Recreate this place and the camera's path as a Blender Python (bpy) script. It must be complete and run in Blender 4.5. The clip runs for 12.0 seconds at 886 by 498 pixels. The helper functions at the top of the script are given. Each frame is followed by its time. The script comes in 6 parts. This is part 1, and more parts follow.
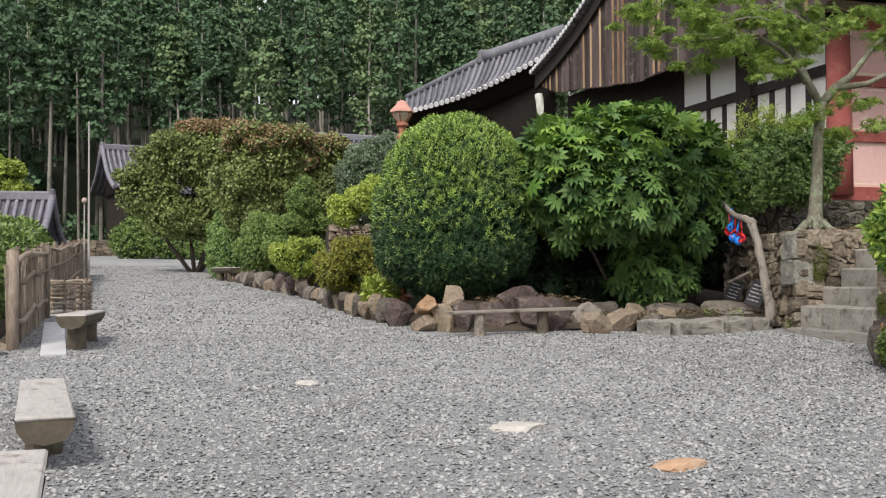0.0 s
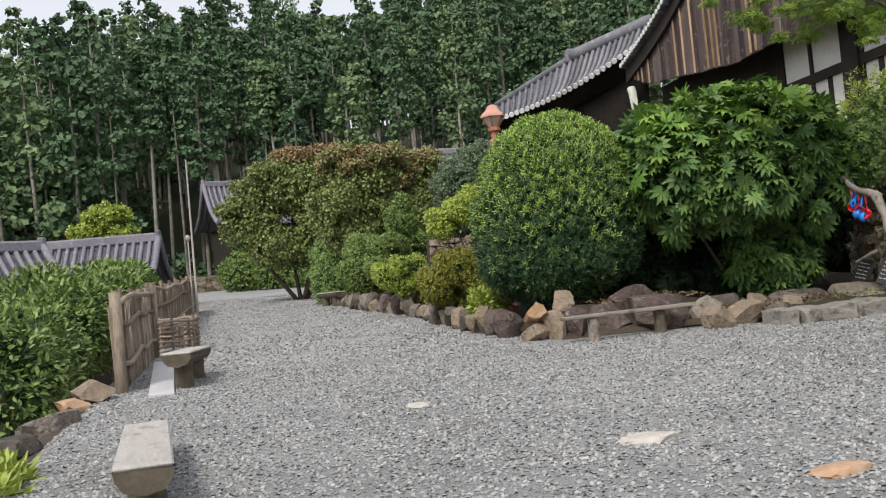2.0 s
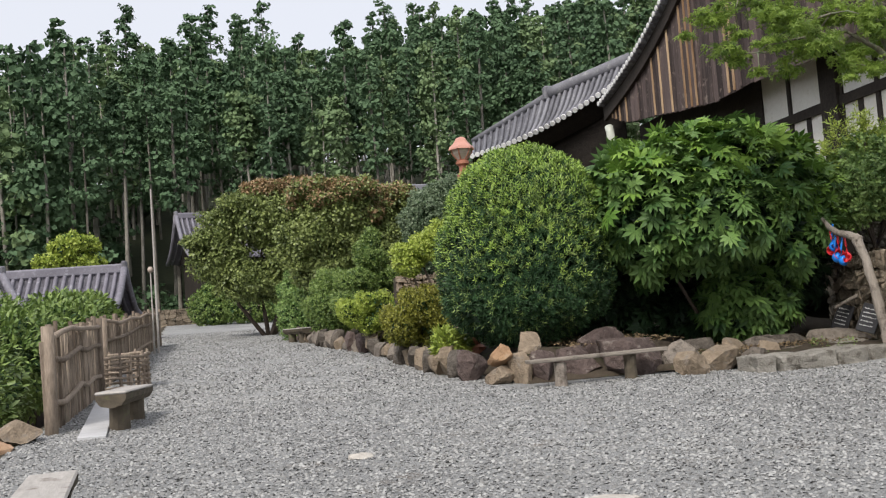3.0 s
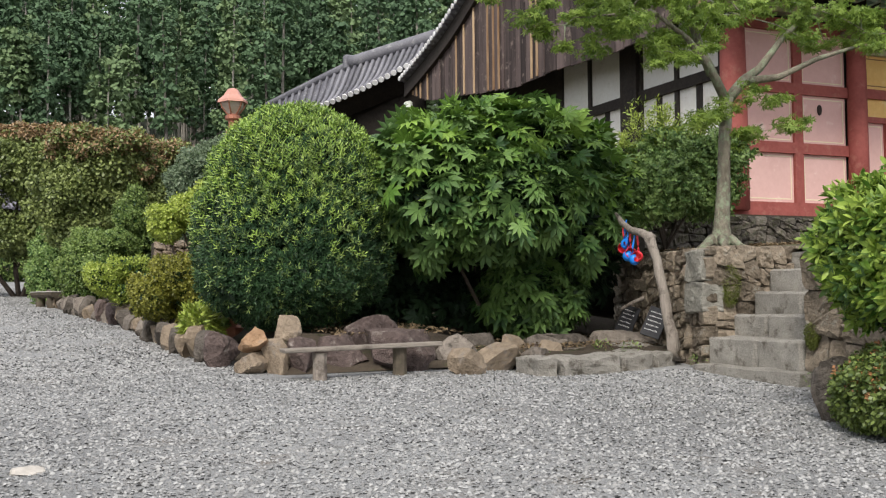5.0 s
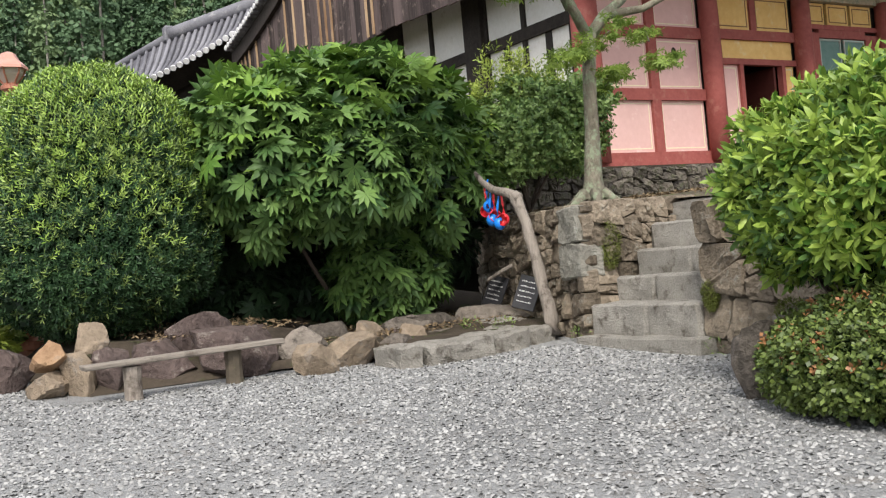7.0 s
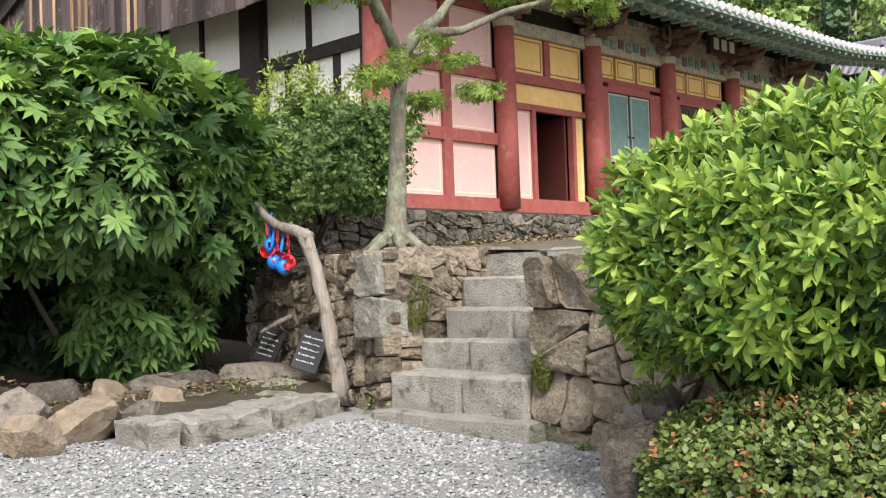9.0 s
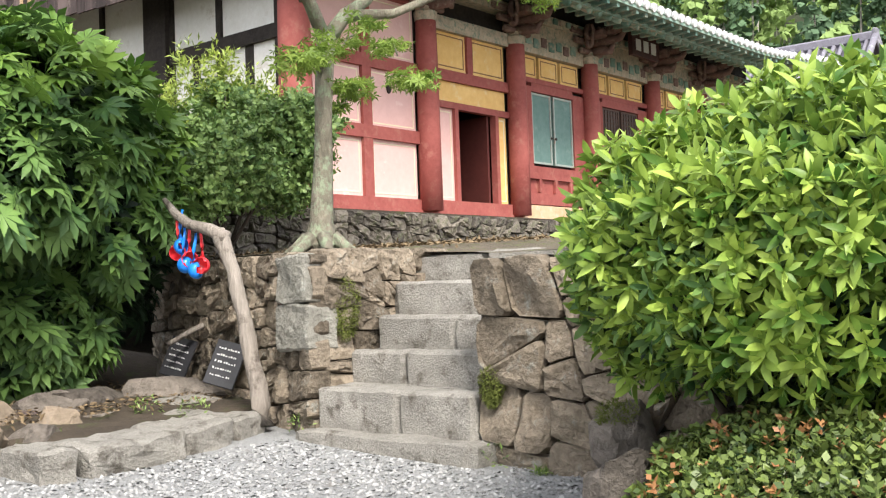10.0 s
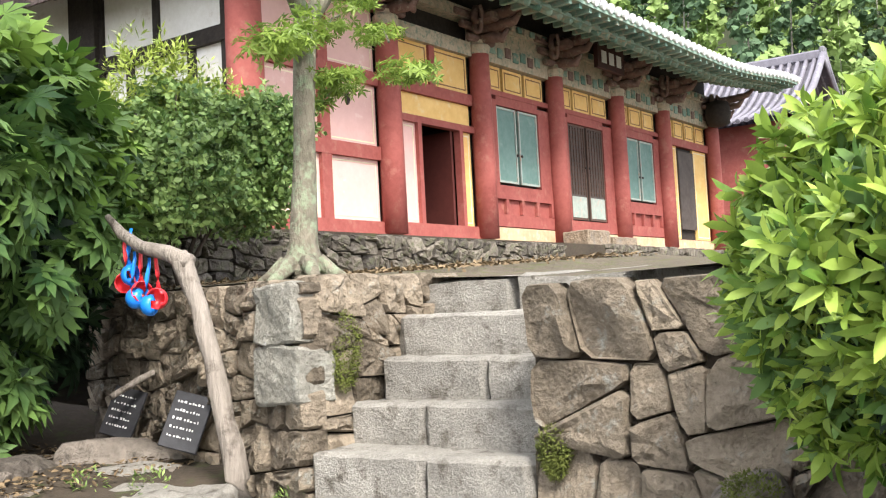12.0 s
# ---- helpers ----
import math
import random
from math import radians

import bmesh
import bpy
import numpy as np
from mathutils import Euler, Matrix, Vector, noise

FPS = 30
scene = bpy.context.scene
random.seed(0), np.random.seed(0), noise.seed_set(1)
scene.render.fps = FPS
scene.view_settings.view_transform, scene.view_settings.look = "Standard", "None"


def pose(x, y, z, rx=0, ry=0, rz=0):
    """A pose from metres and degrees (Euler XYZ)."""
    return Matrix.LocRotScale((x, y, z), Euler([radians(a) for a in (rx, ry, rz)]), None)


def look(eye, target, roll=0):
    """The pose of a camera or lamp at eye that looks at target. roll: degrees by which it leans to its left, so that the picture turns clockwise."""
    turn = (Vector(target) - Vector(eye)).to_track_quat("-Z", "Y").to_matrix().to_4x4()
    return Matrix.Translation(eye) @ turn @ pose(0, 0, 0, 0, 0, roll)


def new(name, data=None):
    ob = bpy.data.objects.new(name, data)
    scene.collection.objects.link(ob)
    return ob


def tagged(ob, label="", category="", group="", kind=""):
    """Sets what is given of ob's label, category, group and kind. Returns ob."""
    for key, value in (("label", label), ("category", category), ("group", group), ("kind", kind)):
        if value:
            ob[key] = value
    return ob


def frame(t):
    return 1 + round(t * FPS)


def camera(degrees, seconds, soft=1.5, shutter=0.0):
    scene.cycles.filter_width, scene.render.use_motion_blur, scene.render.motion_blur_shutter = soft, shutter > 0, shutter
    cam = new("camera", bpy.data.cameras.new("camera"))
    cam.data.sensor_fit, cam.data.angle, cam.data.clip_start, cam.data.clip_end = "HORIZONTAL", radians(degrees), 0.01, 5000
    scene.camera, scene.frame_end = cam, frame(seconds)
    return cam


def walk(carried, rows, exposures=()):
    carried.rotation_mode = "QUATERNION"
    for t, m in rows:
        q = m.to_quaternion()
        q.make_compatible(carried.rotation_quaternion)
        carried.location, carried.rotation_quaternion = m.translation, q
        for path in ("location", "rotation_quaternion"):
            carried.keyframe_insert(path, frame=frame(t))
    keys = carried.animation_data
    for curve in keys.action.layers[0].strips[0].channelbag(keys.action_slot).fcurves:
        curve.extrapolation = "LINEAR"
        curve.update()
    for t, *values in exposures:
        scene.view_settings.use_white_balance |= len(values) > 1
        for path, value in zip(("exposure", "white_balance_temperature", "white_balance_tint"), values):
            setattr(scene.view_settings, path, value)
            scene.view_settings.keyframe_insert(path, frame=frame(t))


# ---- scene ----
cam = camera(46.3, 12.0, soft=1.2)
PATH = [
    (0, (0.637, -0.038, 1.255), (1.203, 1.879, 1.306), -0.3),
    (0.5, (0.623, -0.033, 1.267), (1.031, 1.923, 1.333), -0.7),
    (1, (0.645, 0.033, 1.26), (1.01, 1.998, 1.334), -1.8),
    (1.5, (0.685, 0.262, 1.255), (1.062, 2.225, 1.334), -2.6),
    (2, (0.765, 0.494, 1.24), (1.14, 2.457, 1.322), -5.2),
    (2.5, (0.967, 0.803, 1.26), (1.305, 2.772, 1.366), -5.9),
    (3, (1.14, 1.148, 1.251), (1.558, 3.098, 1.401), -4.2),
    (5, (1.968, 2.676, 1.313), (2.757, 4.511, 1.404), -0.5),
    (5.5, (2.247, 3.079, 1.33), (3.065, 4.902, 1.416), -0.5),
    (6, (2.431, 3.497, 1.329), (3.308, 5.292, 1.41), -1.2),
    (6.5, (2.625, 3.936, 1.333), (3.596, 5.684, 1.383), -3.9),
    (8.5, (3.57, 5.687, 1.528), (4.852, 7.221, 1.586), -2.1),
    (9, (3.742, 6.167, 1.547), (5.159, 7.577, 1.617), -1.9),
    (9.5, (3.964, 6.564, 1.527), (5.442, 7.909, 1.597), -2.0),
    (10, (4.221, 6.957, 1.551), (5.759, 8.233, 1.626), -2.0),
    (10.5, (4.431, 7.396, 1.574), (6.09, 8.51, 1.651), -3.6),
    (11, (4.632, 7.818, 1.559), (6.239, 9.006, 1.63), -3.9),
    (11.5, (4.875, 8.184, 1.583), (6.475, 9.381, 1.668), -3.5),
    (12, (5.152, 8.552, 1.618), (6.776, 9.712, 1.741), -3.0),
]
EXPOSURES = [(0, 0.18), (2.5, 0.08), (5.5, 0.3), (8.5, 0.8), (9.5, 1.05), (10.5, 1.28), (12, 1.42)]
walk(cam, [(t, look(eye, target, roll)) for t, eye, target, roll in PATH], EXPOSURES)

# ---- light: overcast late-summer sky, soft sun from behind the walker ----
world = bpy.data.worlds.new("overcast_sky")
scene.world = world
world.use_nodes = True
wn, wl = world.node_tree.nodes, world.node_tree.links
sky = wn.new("ShaderNodeTexSky")
sky.sky_type, sky.sun_disc = "NISHITA", False
SUN_EL, SUN_AZ = radians(46), radians(215)
sky.sun_elevation, sky.sun_rotation = SUN_EL, SUN_AZ
sky.air_density, sky.dust_density, sky.ozone_density = 1.0, 4.0, 1.0
soften = wn.new("ShaderNodeMix")
soften.data_type = "RGBA"
soften.inputs[0].default_value = 0.72
soften.inputs[7].default_value = (9.2, 9.3, 9.9, 1)
wl.new(sky.outputs[0], soften.inputs[6])
wl.new(soften.outputs[2], wn["Background"].inputs[0])
wn["Background"].inputs[1].default_value = 0.108
sun = new("sun", bpy.data.lights.new("sun", "SUN"))
sun.data.energy, sun.data.angle, sun.data.color = 2.7, radians(16), (1.0, 0.95, 0.88)
sun_way = Vector((math.sin(SUN_AZ) * math.cos(SUN_EL), math.cos(SUN_AZ) * math.cos(SUN_EL), math.sin(SUN_EL)))
sun.matrix_world = look(sun_way * 60, (0, 0, 0))


# ---- materials ----
def material(name, low, high, rough=0.8, grain=30.0, blotch=1.5, bump=0.3, metal=0.0, stretch=(1, 1, 1), per="", accent=None, amount=0.3, specular=0.35, leaf=0.0, dist=0.02):
    """Two colours mixed by a fine grain and by large blotches; accent: a third colour in stains; per: 'object' or 'island' variation."""
    m = bpy.data.materials.new(name)
    m.use_nodes = True
    n, l = m.node_tree.nodes, m.node_tree.links
    p = n["Principled BSDF"]
    p.inputs["Roughness"].default_value, p.inputs["Metallic"].default_value = rough, metal
    p.inputs["Specular IOR Level"].default_value = specular
    co = n.new("ShaderNodeTexCoord")
    mp = n.new("ShaderNodeMapping")
    mp.inputs["Scale"].default_value = stretch
    l.new(co.outputs["Object"], mp.inputs[0])
    fine, wide = n.new("ShaderNodeTexNoise"), n.new("ShaderNodeTexNoise")
    for tex, s, d in ((fine, grain, 6), (wide, blotch, 4)):
        tex.inputs["Scale"].default_value, tex.inputs["Detail"].default_value = s, d
        tex.inputs["Roughness"].default_value = 0.65
        l.new(mp.outputs[0], tex.inputs["Vector"])
    add = n.new("ShaderNodeMath")
    add.operation = "ADD"
    l.new(fine.outputs[0], add.inputs[0])
    l.new(wide.outputs[0], add.inputs[1])
    total = add
    if per:
        src = n.new("ShaderNodeObjectInfo" if per == "object" else "ShaderNodeNewGeometry")
        out = src.outputs["Random"] if per == "object" else src.outputs["Random Per Island"]
        mad = n.new("ShaderNodeMath")
        mad.operation = "MULTIPLY_ADD"
        mad.inputs[1].default_value, mad.inputs[2].default_value = 0.8, -0.4
        l.new(out, mad.inputs[0])
        total = n.new("ShaderNodeMath")
        total.operation = "ADD"
        l.new(add.outputs[0], total.inputs[0])
        l.new(mad.outputs[0], total.inputs[1])
    ramp = n.new("ShaderNodeMapRange")
    ramp.inputs[1].default_value, ramp.inputs[2].default_value = 0.55, 1.45
    l.new(total.outputs[0], ramp.inputs[0])
    mix = n.new("ShaderNodeMix")
    mix.data_type = "RGBA"
    mix.inputs[6].default_value, mix.inputs[7].default_value = (*low, 1), (*high, 1)
    l.new(ramp.outputs[0], mix.inputs[0])
    col = mix.outputs[2]
    if accent:
        st = n.new("ShaderNodeTexNoise")
        st.inputs["Scale"].default_value, st.inputs["Detail"].default_value = blotch * 2.3 + 0.7, 8
        st.inputs["Roughness"].default_value = 0.7
        l.new(co.outputs["Object"], st.inputs["Vector"])
        rg = n.new("ShaderNodeMapRange")
        rg.inputs[1].default_value, rg.inputs[2].default_value = 0.62 - amount * 0.3, 0.72 - amount * 0.2
        l.new(st.outputs[0], rg.inputs[0])
        mx = n.new("ShaderNodeMix")
        mx.data_type = "RGBA"
        mx.inputs[7].default_value = (*accent, 1)
        l.new(rg.outputs[0], mx.inputs[0])
        l.new(col, mx.inputs[6])
        col = mx.outputs[2]
    l.new(col, p.inputs["Base Color"])
    if bump:
        b = n.new("ShaderNodeBump")
        b.inputs["Strength"].default_value, b.inputs["Distance"].default_value = bump, dist
        l.new(add.outputs[0], b.inputs["Height"])
        l.new(b.outputs[0], p.inputs["Normal"])
    if leaf:
        tr, sh = n.new("ShaderNodeBsdfTranslucent"), n.new("ShaderNodeMixShader")
        sh.inputs[0].default_value = leaf
        l.new(col, tr.inputs[0])
        l.new(p.outputs[0], sh.inputs[1])
        l.new(tr.outputs[0], sh.inputs[2])
        l.new(sh.outputs[0], n["Material Output"].inputs[0])
    return m


def leaf_material(name, low, high, rough=0.45, leaf=0.14, blotch=1.2, specular=0.4):
    return material(name, low, high, rough, 6.0, blotch, 0.0, per="island", leaf=leaf, specular=specular)


GRAVEL = material("gravel_bed", (0.155, 0.157, 0.157), (0.45, 0.455, 0.45), 0.95, 60, 0.35, 1.0, accent=(0.23, 0.21, 0.185), amount=0.15, dist=0.03)
PEBBLE = material("gravel_stone", (0.17, 0.17, 0.166), (0.44, 0.44, 0.43), 0.9, 20, 3, 0.0, per="island")
COURT = material("mossy_court_earth", (0.06, 0.05, 0.036), (0.19, 0.155, 0.115), 0.95, 14, 2.4, 1.0, accent=(0.11, 0.13, 0.035), amount=0.35, dist=0.05)
LITTER = material("fallen_leaf", (0.10, 0.07, 0.04), (0.26, 0.19, 0.11), 0.9, 8, 3, 0.0, per="island")
SOIL = material("bare_soil", (0.028, 0.022, 0.016), (0.09, 0.07, 0.05), 0.95, 20, 1.2, 0.8, accent=(0.06, 0.075, 0.025), amount=0.25)
WOODLAND = material("woodland_floor", (0.015, 0.02, 0.01), (0.05, 0.06, 0.03), 0.95, 3, 0.1, 0.5)
ROCK = material("weathered_rock", (0.07, 0.06, 0.05), (0.30, 0.26, 0.22), 0.9, 14, 2.2, 1.0, per="object", accent=(0.07, 0.06, 0.05), amount=0.3, dist=0.06)
ROCK_TAN = material("tan_rock", (0.13, 0.10, 0.07), (0.42, 0.335, 0.245), 0.88, 14, 2.0, 1.0, dist=0.05, accent=(0.25, 0.22, 0.19), amount=0.3)
PALE_STONE = material("pale_flat_stone", (0.34, 0.31, 0.275), (0.62, 0.585, 0.53), 0.88, 16, 3.0, 0.5)
ROCK_ORANGE = material("orange_rock", (0.36, 0.21, 0.12), (0.56, 0.38, 0.25), 0.85, 14, 2.0, 0.6, accent=(0.4, 0.34, 0.28), amount=0.2)
ROCK_ORANGE_TAN = material("orange_tan_rock", (0.24, 0.14, 0.075), (0.5, 0.33, 0.2), 0.88, 14, 2.0, 1.0, dist=0.05, accent=(0.3, 0.24, 0.19), amount=0.3)
ROCK_DARK = material("purple_brown_rock", (0.05, 0.036, 0.033), (0.20, 0.15, 0.135), 0.9, 14, 1.8, 1.0, accent=(0.36, 0.32, 0.28), amount=0.16, dist=0.06)
GRANITE = material("step_granite", (0.15, 0.14, 0.122), (0.49, 0.465, 0.415), 0.9, 55, 2.2, 1.0, accent=(0.13, 0.115, 0.095), amount=0.26, dist=0.03)
WALLSTONE = material("wall_stone", (0.092, 0.074, 0.053), (0.37, 0.305, 0.228), 0.92, 22, 2.6, 1.0, per="object", accent=(0.33, 0.33, 0.29), amount=0.14, dist=0.05)
QUOIN = material("lichened_grey_block", (0.15, 0.142, 0.12), (0.42, 0.405, 0.35), 0.92, 26, 2.6, 1.0, accent=(0.42, 0.42, 0.37), amount=0.22, dist=0.04)
TERRACESTONE = material("dark_terrace_stone", (0.06, 0.052, 0.045), (0.25, 0.22, 0.18), 0.92, 11, 2.0, 1.0, per="object", accent=(0.09, 0.10, 0.05), amount=0.3, dist=0.06)
MOSS = material("moss", (0.08, 0.10, 0.02), (0.2, 0.23, 0.05), 0.95, 60, 4, 0.9)
SLATE = material("black_slate", (0.02, 0.02, 0.022), (0.05, 0.05, 0.055), 0.45, 20, 3, 0.2)
CHALK = material("white_lettering", (0.7, 0.7, 0.68), (0.8, 0.8, 0.78), 0.8, 20, 3, 0.0)
GREYWOOD = material("weathered_grey_wood", (0.17, 0.145, 0.12), (0.42, 0.37, 0.32), 0.85, 7, 1.3, 0.9, stretch=(5, 5, 0.7), accent=(0.10, 0.08, 0.065), amount=0.3, dist=0.03)
PLANKWOOD = material("weathered_plank_wood", (0.13, 0.11, 0.092), (0.38, 0.34, 0.29), 0.85, 7, 1.3, 0.8, stretch=(0.7, 5, 5), accent=(0.10, 0.08, 0.065), amount=0.3)
BENCHTOP = material("bleached_bench_wood", (0.30, 0.28, 0.26), (0.52, 0.49, 0.46), 0.8, 6, 1.6, 0.4, stretch=(8, 1, 8), accent=(0.2, 0.17, 0.145), amount=0.2)
# log wood darkened so its colour holds the shadow on the bench ends
BENCHLOG_SHADED = material("shaded_split_log_wood", (0.05, 0.042, 0.03), (0.14, 0.115, 0.085), 0.9, 8, 2, 0.7, accent=(0.12, 0.13, 0.06), amount=0.2)
FENCEWOOD = material("fence_branch_wood", (0.13, 0.10, 0.075), (0.38, 0.31, 0.245), 0.9, 6, 3, 0.6, stretch=(5, 5, 1), per="object")
DARKTIMBER = material("black_timber", (0.012, 0.010, 0.009), (0.05, 0.04, 0.033), 0.8, 12, 1.5, 0.5)
BOARD = material("weathered_gable_board", (0.028, 0.02, 0.019), (0.15, 0.112, 0.105), 0.85, 3.5, 1.2, 0.5, stretch=(4, 4, 0.35), per="object", accent=(0.25, 0.2, 0.17), amount=0.18)
BATTEN = material("pale_batten", (0.25, 0.15, 0.08), (0.6, 0.44, 0.28), 0.8, 4, 1.0, 0.3, stretch=(3, 3, 0.3), per="object")
PLASTER = material("white_lime_plaster", (0.68, 0.66, 0.60), (0.86, 0.85, 0.81), 0.9, 14, 1.0, 0.15, accent=(0.6, 0.56, 0.49), amount=0.12)
RED = material("oxide_red_paint", (0.22, 0.052, 0.045), (0.40, 0.118, 0.098), 0.75, 9, 1.2, 0.25, accent=(0.36, 0.14, 0.11), amount=0.25)
PINK = material("pink_wall_panel", (0.66, 0.41, 0.37), (0.78, 0.52, 0.48), 0.85, 10, 0.9, 0.1, accent=(0.82, 0.64, 0.58), amount=0.15)
YELLOW = material("ochre_yellow_panel", (0.70, 0.42, 0.13), (0.88, 0.62, 0.25), 0.82, 10, 1.0, 0.12, accent=(0.80, 0.62, 0.32), amount=0.2)
CREAM = material("cream_border_line", (0.72, 0.62, 0.42), (0.85, 0.78, 0.6), 0.85, 12, 2, 0.05)
GREENDOOR = material("grey_green_door_leaf", (0.10, 0.19, 0.17), (0.19, 0.30, 0.27), 0.75, 10, 1.2, 0.2, accent=(0.24, 0.34, 0.3), amount=0.15)
LATTICE = material("dark_lattice", (0.06, 0.035, 0.028), (0.14, 0.085, 0.065), 0.8, 10, 2, 0.2)
PAPER = material("worn_painted_panel", (0.26, 0.33, 0.30), (0.46, 0.50, 0.45), 0.85, 12, 3, 0.1, accent=(0.55, 0.35, 0.27), amount=0.25)
DANCHEONG = material("faded_dancheong", (0.10, 0.20, 0.16), (0.28, 0.40, 0.33), 0.8, 7, 3, 0.2, per="object", accent=(0.40, 0.36, 0.27), amount=0.3)
FADED = material("faded_painted_beam", (0.33, 0.275, 0.205), (0.62, 0.53, 0.40), 0.85, 12, 5, 0.2, accent=(0.20, 0.27, 0.21), amount=0.4)
BRACKET = material("bracket_brown", (0.09, 0.055, 0.046), (0.28, 0.18, 0.15), 0.8, 10, 4, 0.3, accent=(0.30, 0.25, 0.2), amount=0.3)
TILE = material("grey_roof_tile", (0.10, 0.10, 0.115), (0.24, 0.24, 0.265), 0.7, 18, 1.4, 0.3, per="object", accent=(0.30, 0.30, 0.30), amount=0.2)
TILE_LILAC = material("bluish_roof_tile", (0.12, 0.115, 0.14), (0.26, 0.25, 0.29), 0.65, 18, 1.4, 0.2, accent=(0.34, 0.34, 0.38), amount=0.2)
LIME = material("lime_plug", (0.6, 0.6, 0.6), (0.82, 0.82, 0.82), 0.85, 20, 3, 0.1)
RENDERWALL = material("ochre_plinth_render", (0.50, 0.30, 0.17), (0.72, 0.5, 0.33), 0.9, 10, 1.2, 0.25, accent=(0.62, 0.5, 0.4), amount=0.3)
COPPER = material("copper_paint", (0.30, 0.12, 0.075), (0.50, 0.22, 0.15), 0.45, 12, 3, 0.1, metal=0.35)
COPPER_TOP = material("pinkish_copper_hood", (0.52, 0.25, 0.19), (0.68, 0.37, 0.30), 0.42, 10, 3, 0.05, metal=0.2)
FROSTED = material("smoked_lamp_glass", (0.33, 0.27, 0.23), (0.5, 0.42, 0.36), 0.25, 10, 3, 0.0)
BARK = material("mossy_bark", (0.09, 0.08, 0.058), (0.29, 0.26, 0.2), 0.95, 13, 3.2, 1.0, stretch=(1, 1, 0.45), accent=(0.25, 0.30, 0.2), amount=0.45, dist=0.05)
BARK_DARK = material("dark_bark", (0.04, 0.03, 0.025), (0.12, 0.095, 0.075), 0.95, 14, 3, 0.7)
TRUNK = material("pale_forest_trunk", (0.13, 0.12, 0.10), (0.42, 0.40, 0.35), 0.95, 3, 0.4, 0.3, per="island")
RED_PLASTIC = material("red_plastic", (0.72, 0.02, 0.035), (0.82, 0.05, 0.06), 0.3, 5, 2, 0.0, specular=0.5)
BLUE_PLASTIC = material("blue_plastic", (0.0, 0.16, 0.68), (0.02, 0.25, 0.82), 0.3, 5, 2, 0.0, specular=0.5)
PLANK_GREY = material("grey_board", (0.42, 0.42, 0.43), (0.62, 0.62, 0.63), 0.8, 12, 2, 0.2)
PIPE = material("pale_drain_pipe", (0.45, 0.48, 0.42), (0.6, 0.62, 0.55), 0.5, 10, 2, 0.1)
# near-black colour that paints the shade seen through openings
OPENING_SHADE = material("opening_shade_black", (0.02, 0.015, 0.012), (0.05, 0.035, 0.03), 0.9, 6, 1, 0.2)
# the yew's own green; also paints the inner shade of other shrubs
YEW_AND_SHADE = leaf_material("yew_and_shrub_shade_leaf", (0.012, 0.036, 0.018), (0.065, 0.135, 0.05), leaf=0.08, specular=0.25)
# near-black leaf colour that paints the deep shade inside the big bushes
SHADE = leaf_material("painted_shade_leaf", (0.006, 0.016, 0.008), (0.03, 0.06, 0.025), leaf=0.05, specular=0.2)
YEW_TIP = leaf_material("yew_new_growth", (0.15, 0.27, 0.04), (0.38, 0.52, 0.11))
# brighter copy of the fatsia leaf: light on the crown's top put into colour
FATSIA_LIT_TOP = leaf_material("fatsia_lit_top_leaf", (0.08, 0.17, 0.03), (0.24, 0.38, 0.07), rough=0.5, specular=0.22)
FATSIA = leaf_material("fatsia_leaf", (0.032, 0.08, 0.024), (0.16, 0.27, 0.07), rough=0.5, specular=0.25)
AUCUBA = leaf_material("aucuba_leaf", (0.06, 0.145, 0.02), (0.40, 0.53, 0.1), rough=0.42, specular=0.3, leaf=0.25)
AZALEA = leaf_material("azalea_leaf", (0.05, 0.085, 0.02), (0.19, 0.25, 0.06))
AZALEA_DRY = leaf_material("azalea_dry_leaf", (0.30, 0.13, 0.05), (0.45, 0.24, 0.1))
OSMAN = leaf_material("shrub_leaf", (0.07, 0.15, 0.04), (0.33, 0.46, 0.15))
MAPLE = leaf_material("maple_leaf", (0.11, 0.19, 0.035), (0.33, 0.45, 0.09), leaf=0.45)
HEDGE = leaf_material("garden_shrub_leaf", (0.07, 0.13, 0.03), (0.28, 0.38, 0.11))
HEDGE_LIME = leaf_material("lime_shrub_leaf", (0.19, 0.27, 0.04), (0.46, 0.54, 0.11))
HEDGE_YEL = leaf_material("olive_yellow_shrub_leaf", (0.12, 0.13, 0.02), (0.34, 0.34, 0.06))
HEDGE_PALE = leaf_material("grey_green_shrub_leaf", (0.06, 0.1, 0.05), (0.24, 0.31, 0.19))
RUSSET = leaf_material("russet_crown_leaf", (0.2, 0.14, 0.07), (0.46, 0.31, 0.17))
OLIVE = leaf_material("olive_crown_leaf", (0.08, 0.115, 0.035), (0.31, 0.37, 0.12))
CONIFER = material("forest_leaf", (0.026, 0.06, 0.032), (0.165, 0.265, 0.135), 0.65, 0.9, 0.16, 0.0, leaf=0.12, specular=0.2)
CONIFER_PALE = material("pale_forest_leaf", (0.06, 0.11, 0.05), (0.26, 0.36, 0.17), 0.65, 0.9, 0.16, 0.0, leaf=0.12, specular=0.2)
BAMBOO = material("bamboo_leaf", (0.16, 0.25, 0.07), (0.36, 0.48, 0.17), 0.6, 0.7, 0.2, 0.0, leaf=0.2, specular=0.2)
FLOWER = leaf_material("pink_flower", (0.7, 0.03, 0.2), (0.85, 0.08, 0.32))


# ---- building helpers ----
def mesh_object(name, bm, mat, parent=None, label="", smooth=False):
    me = bpy.data.meshes.new(name)
    bm.to_mesh(me)
    bm.free()
    me.materials.append(mat)
    if smooth:
        me.shade_smooth()
    ob = new(name, me)
    ob.parent = parent
    if label:
        ob["label"] = label
    return ob


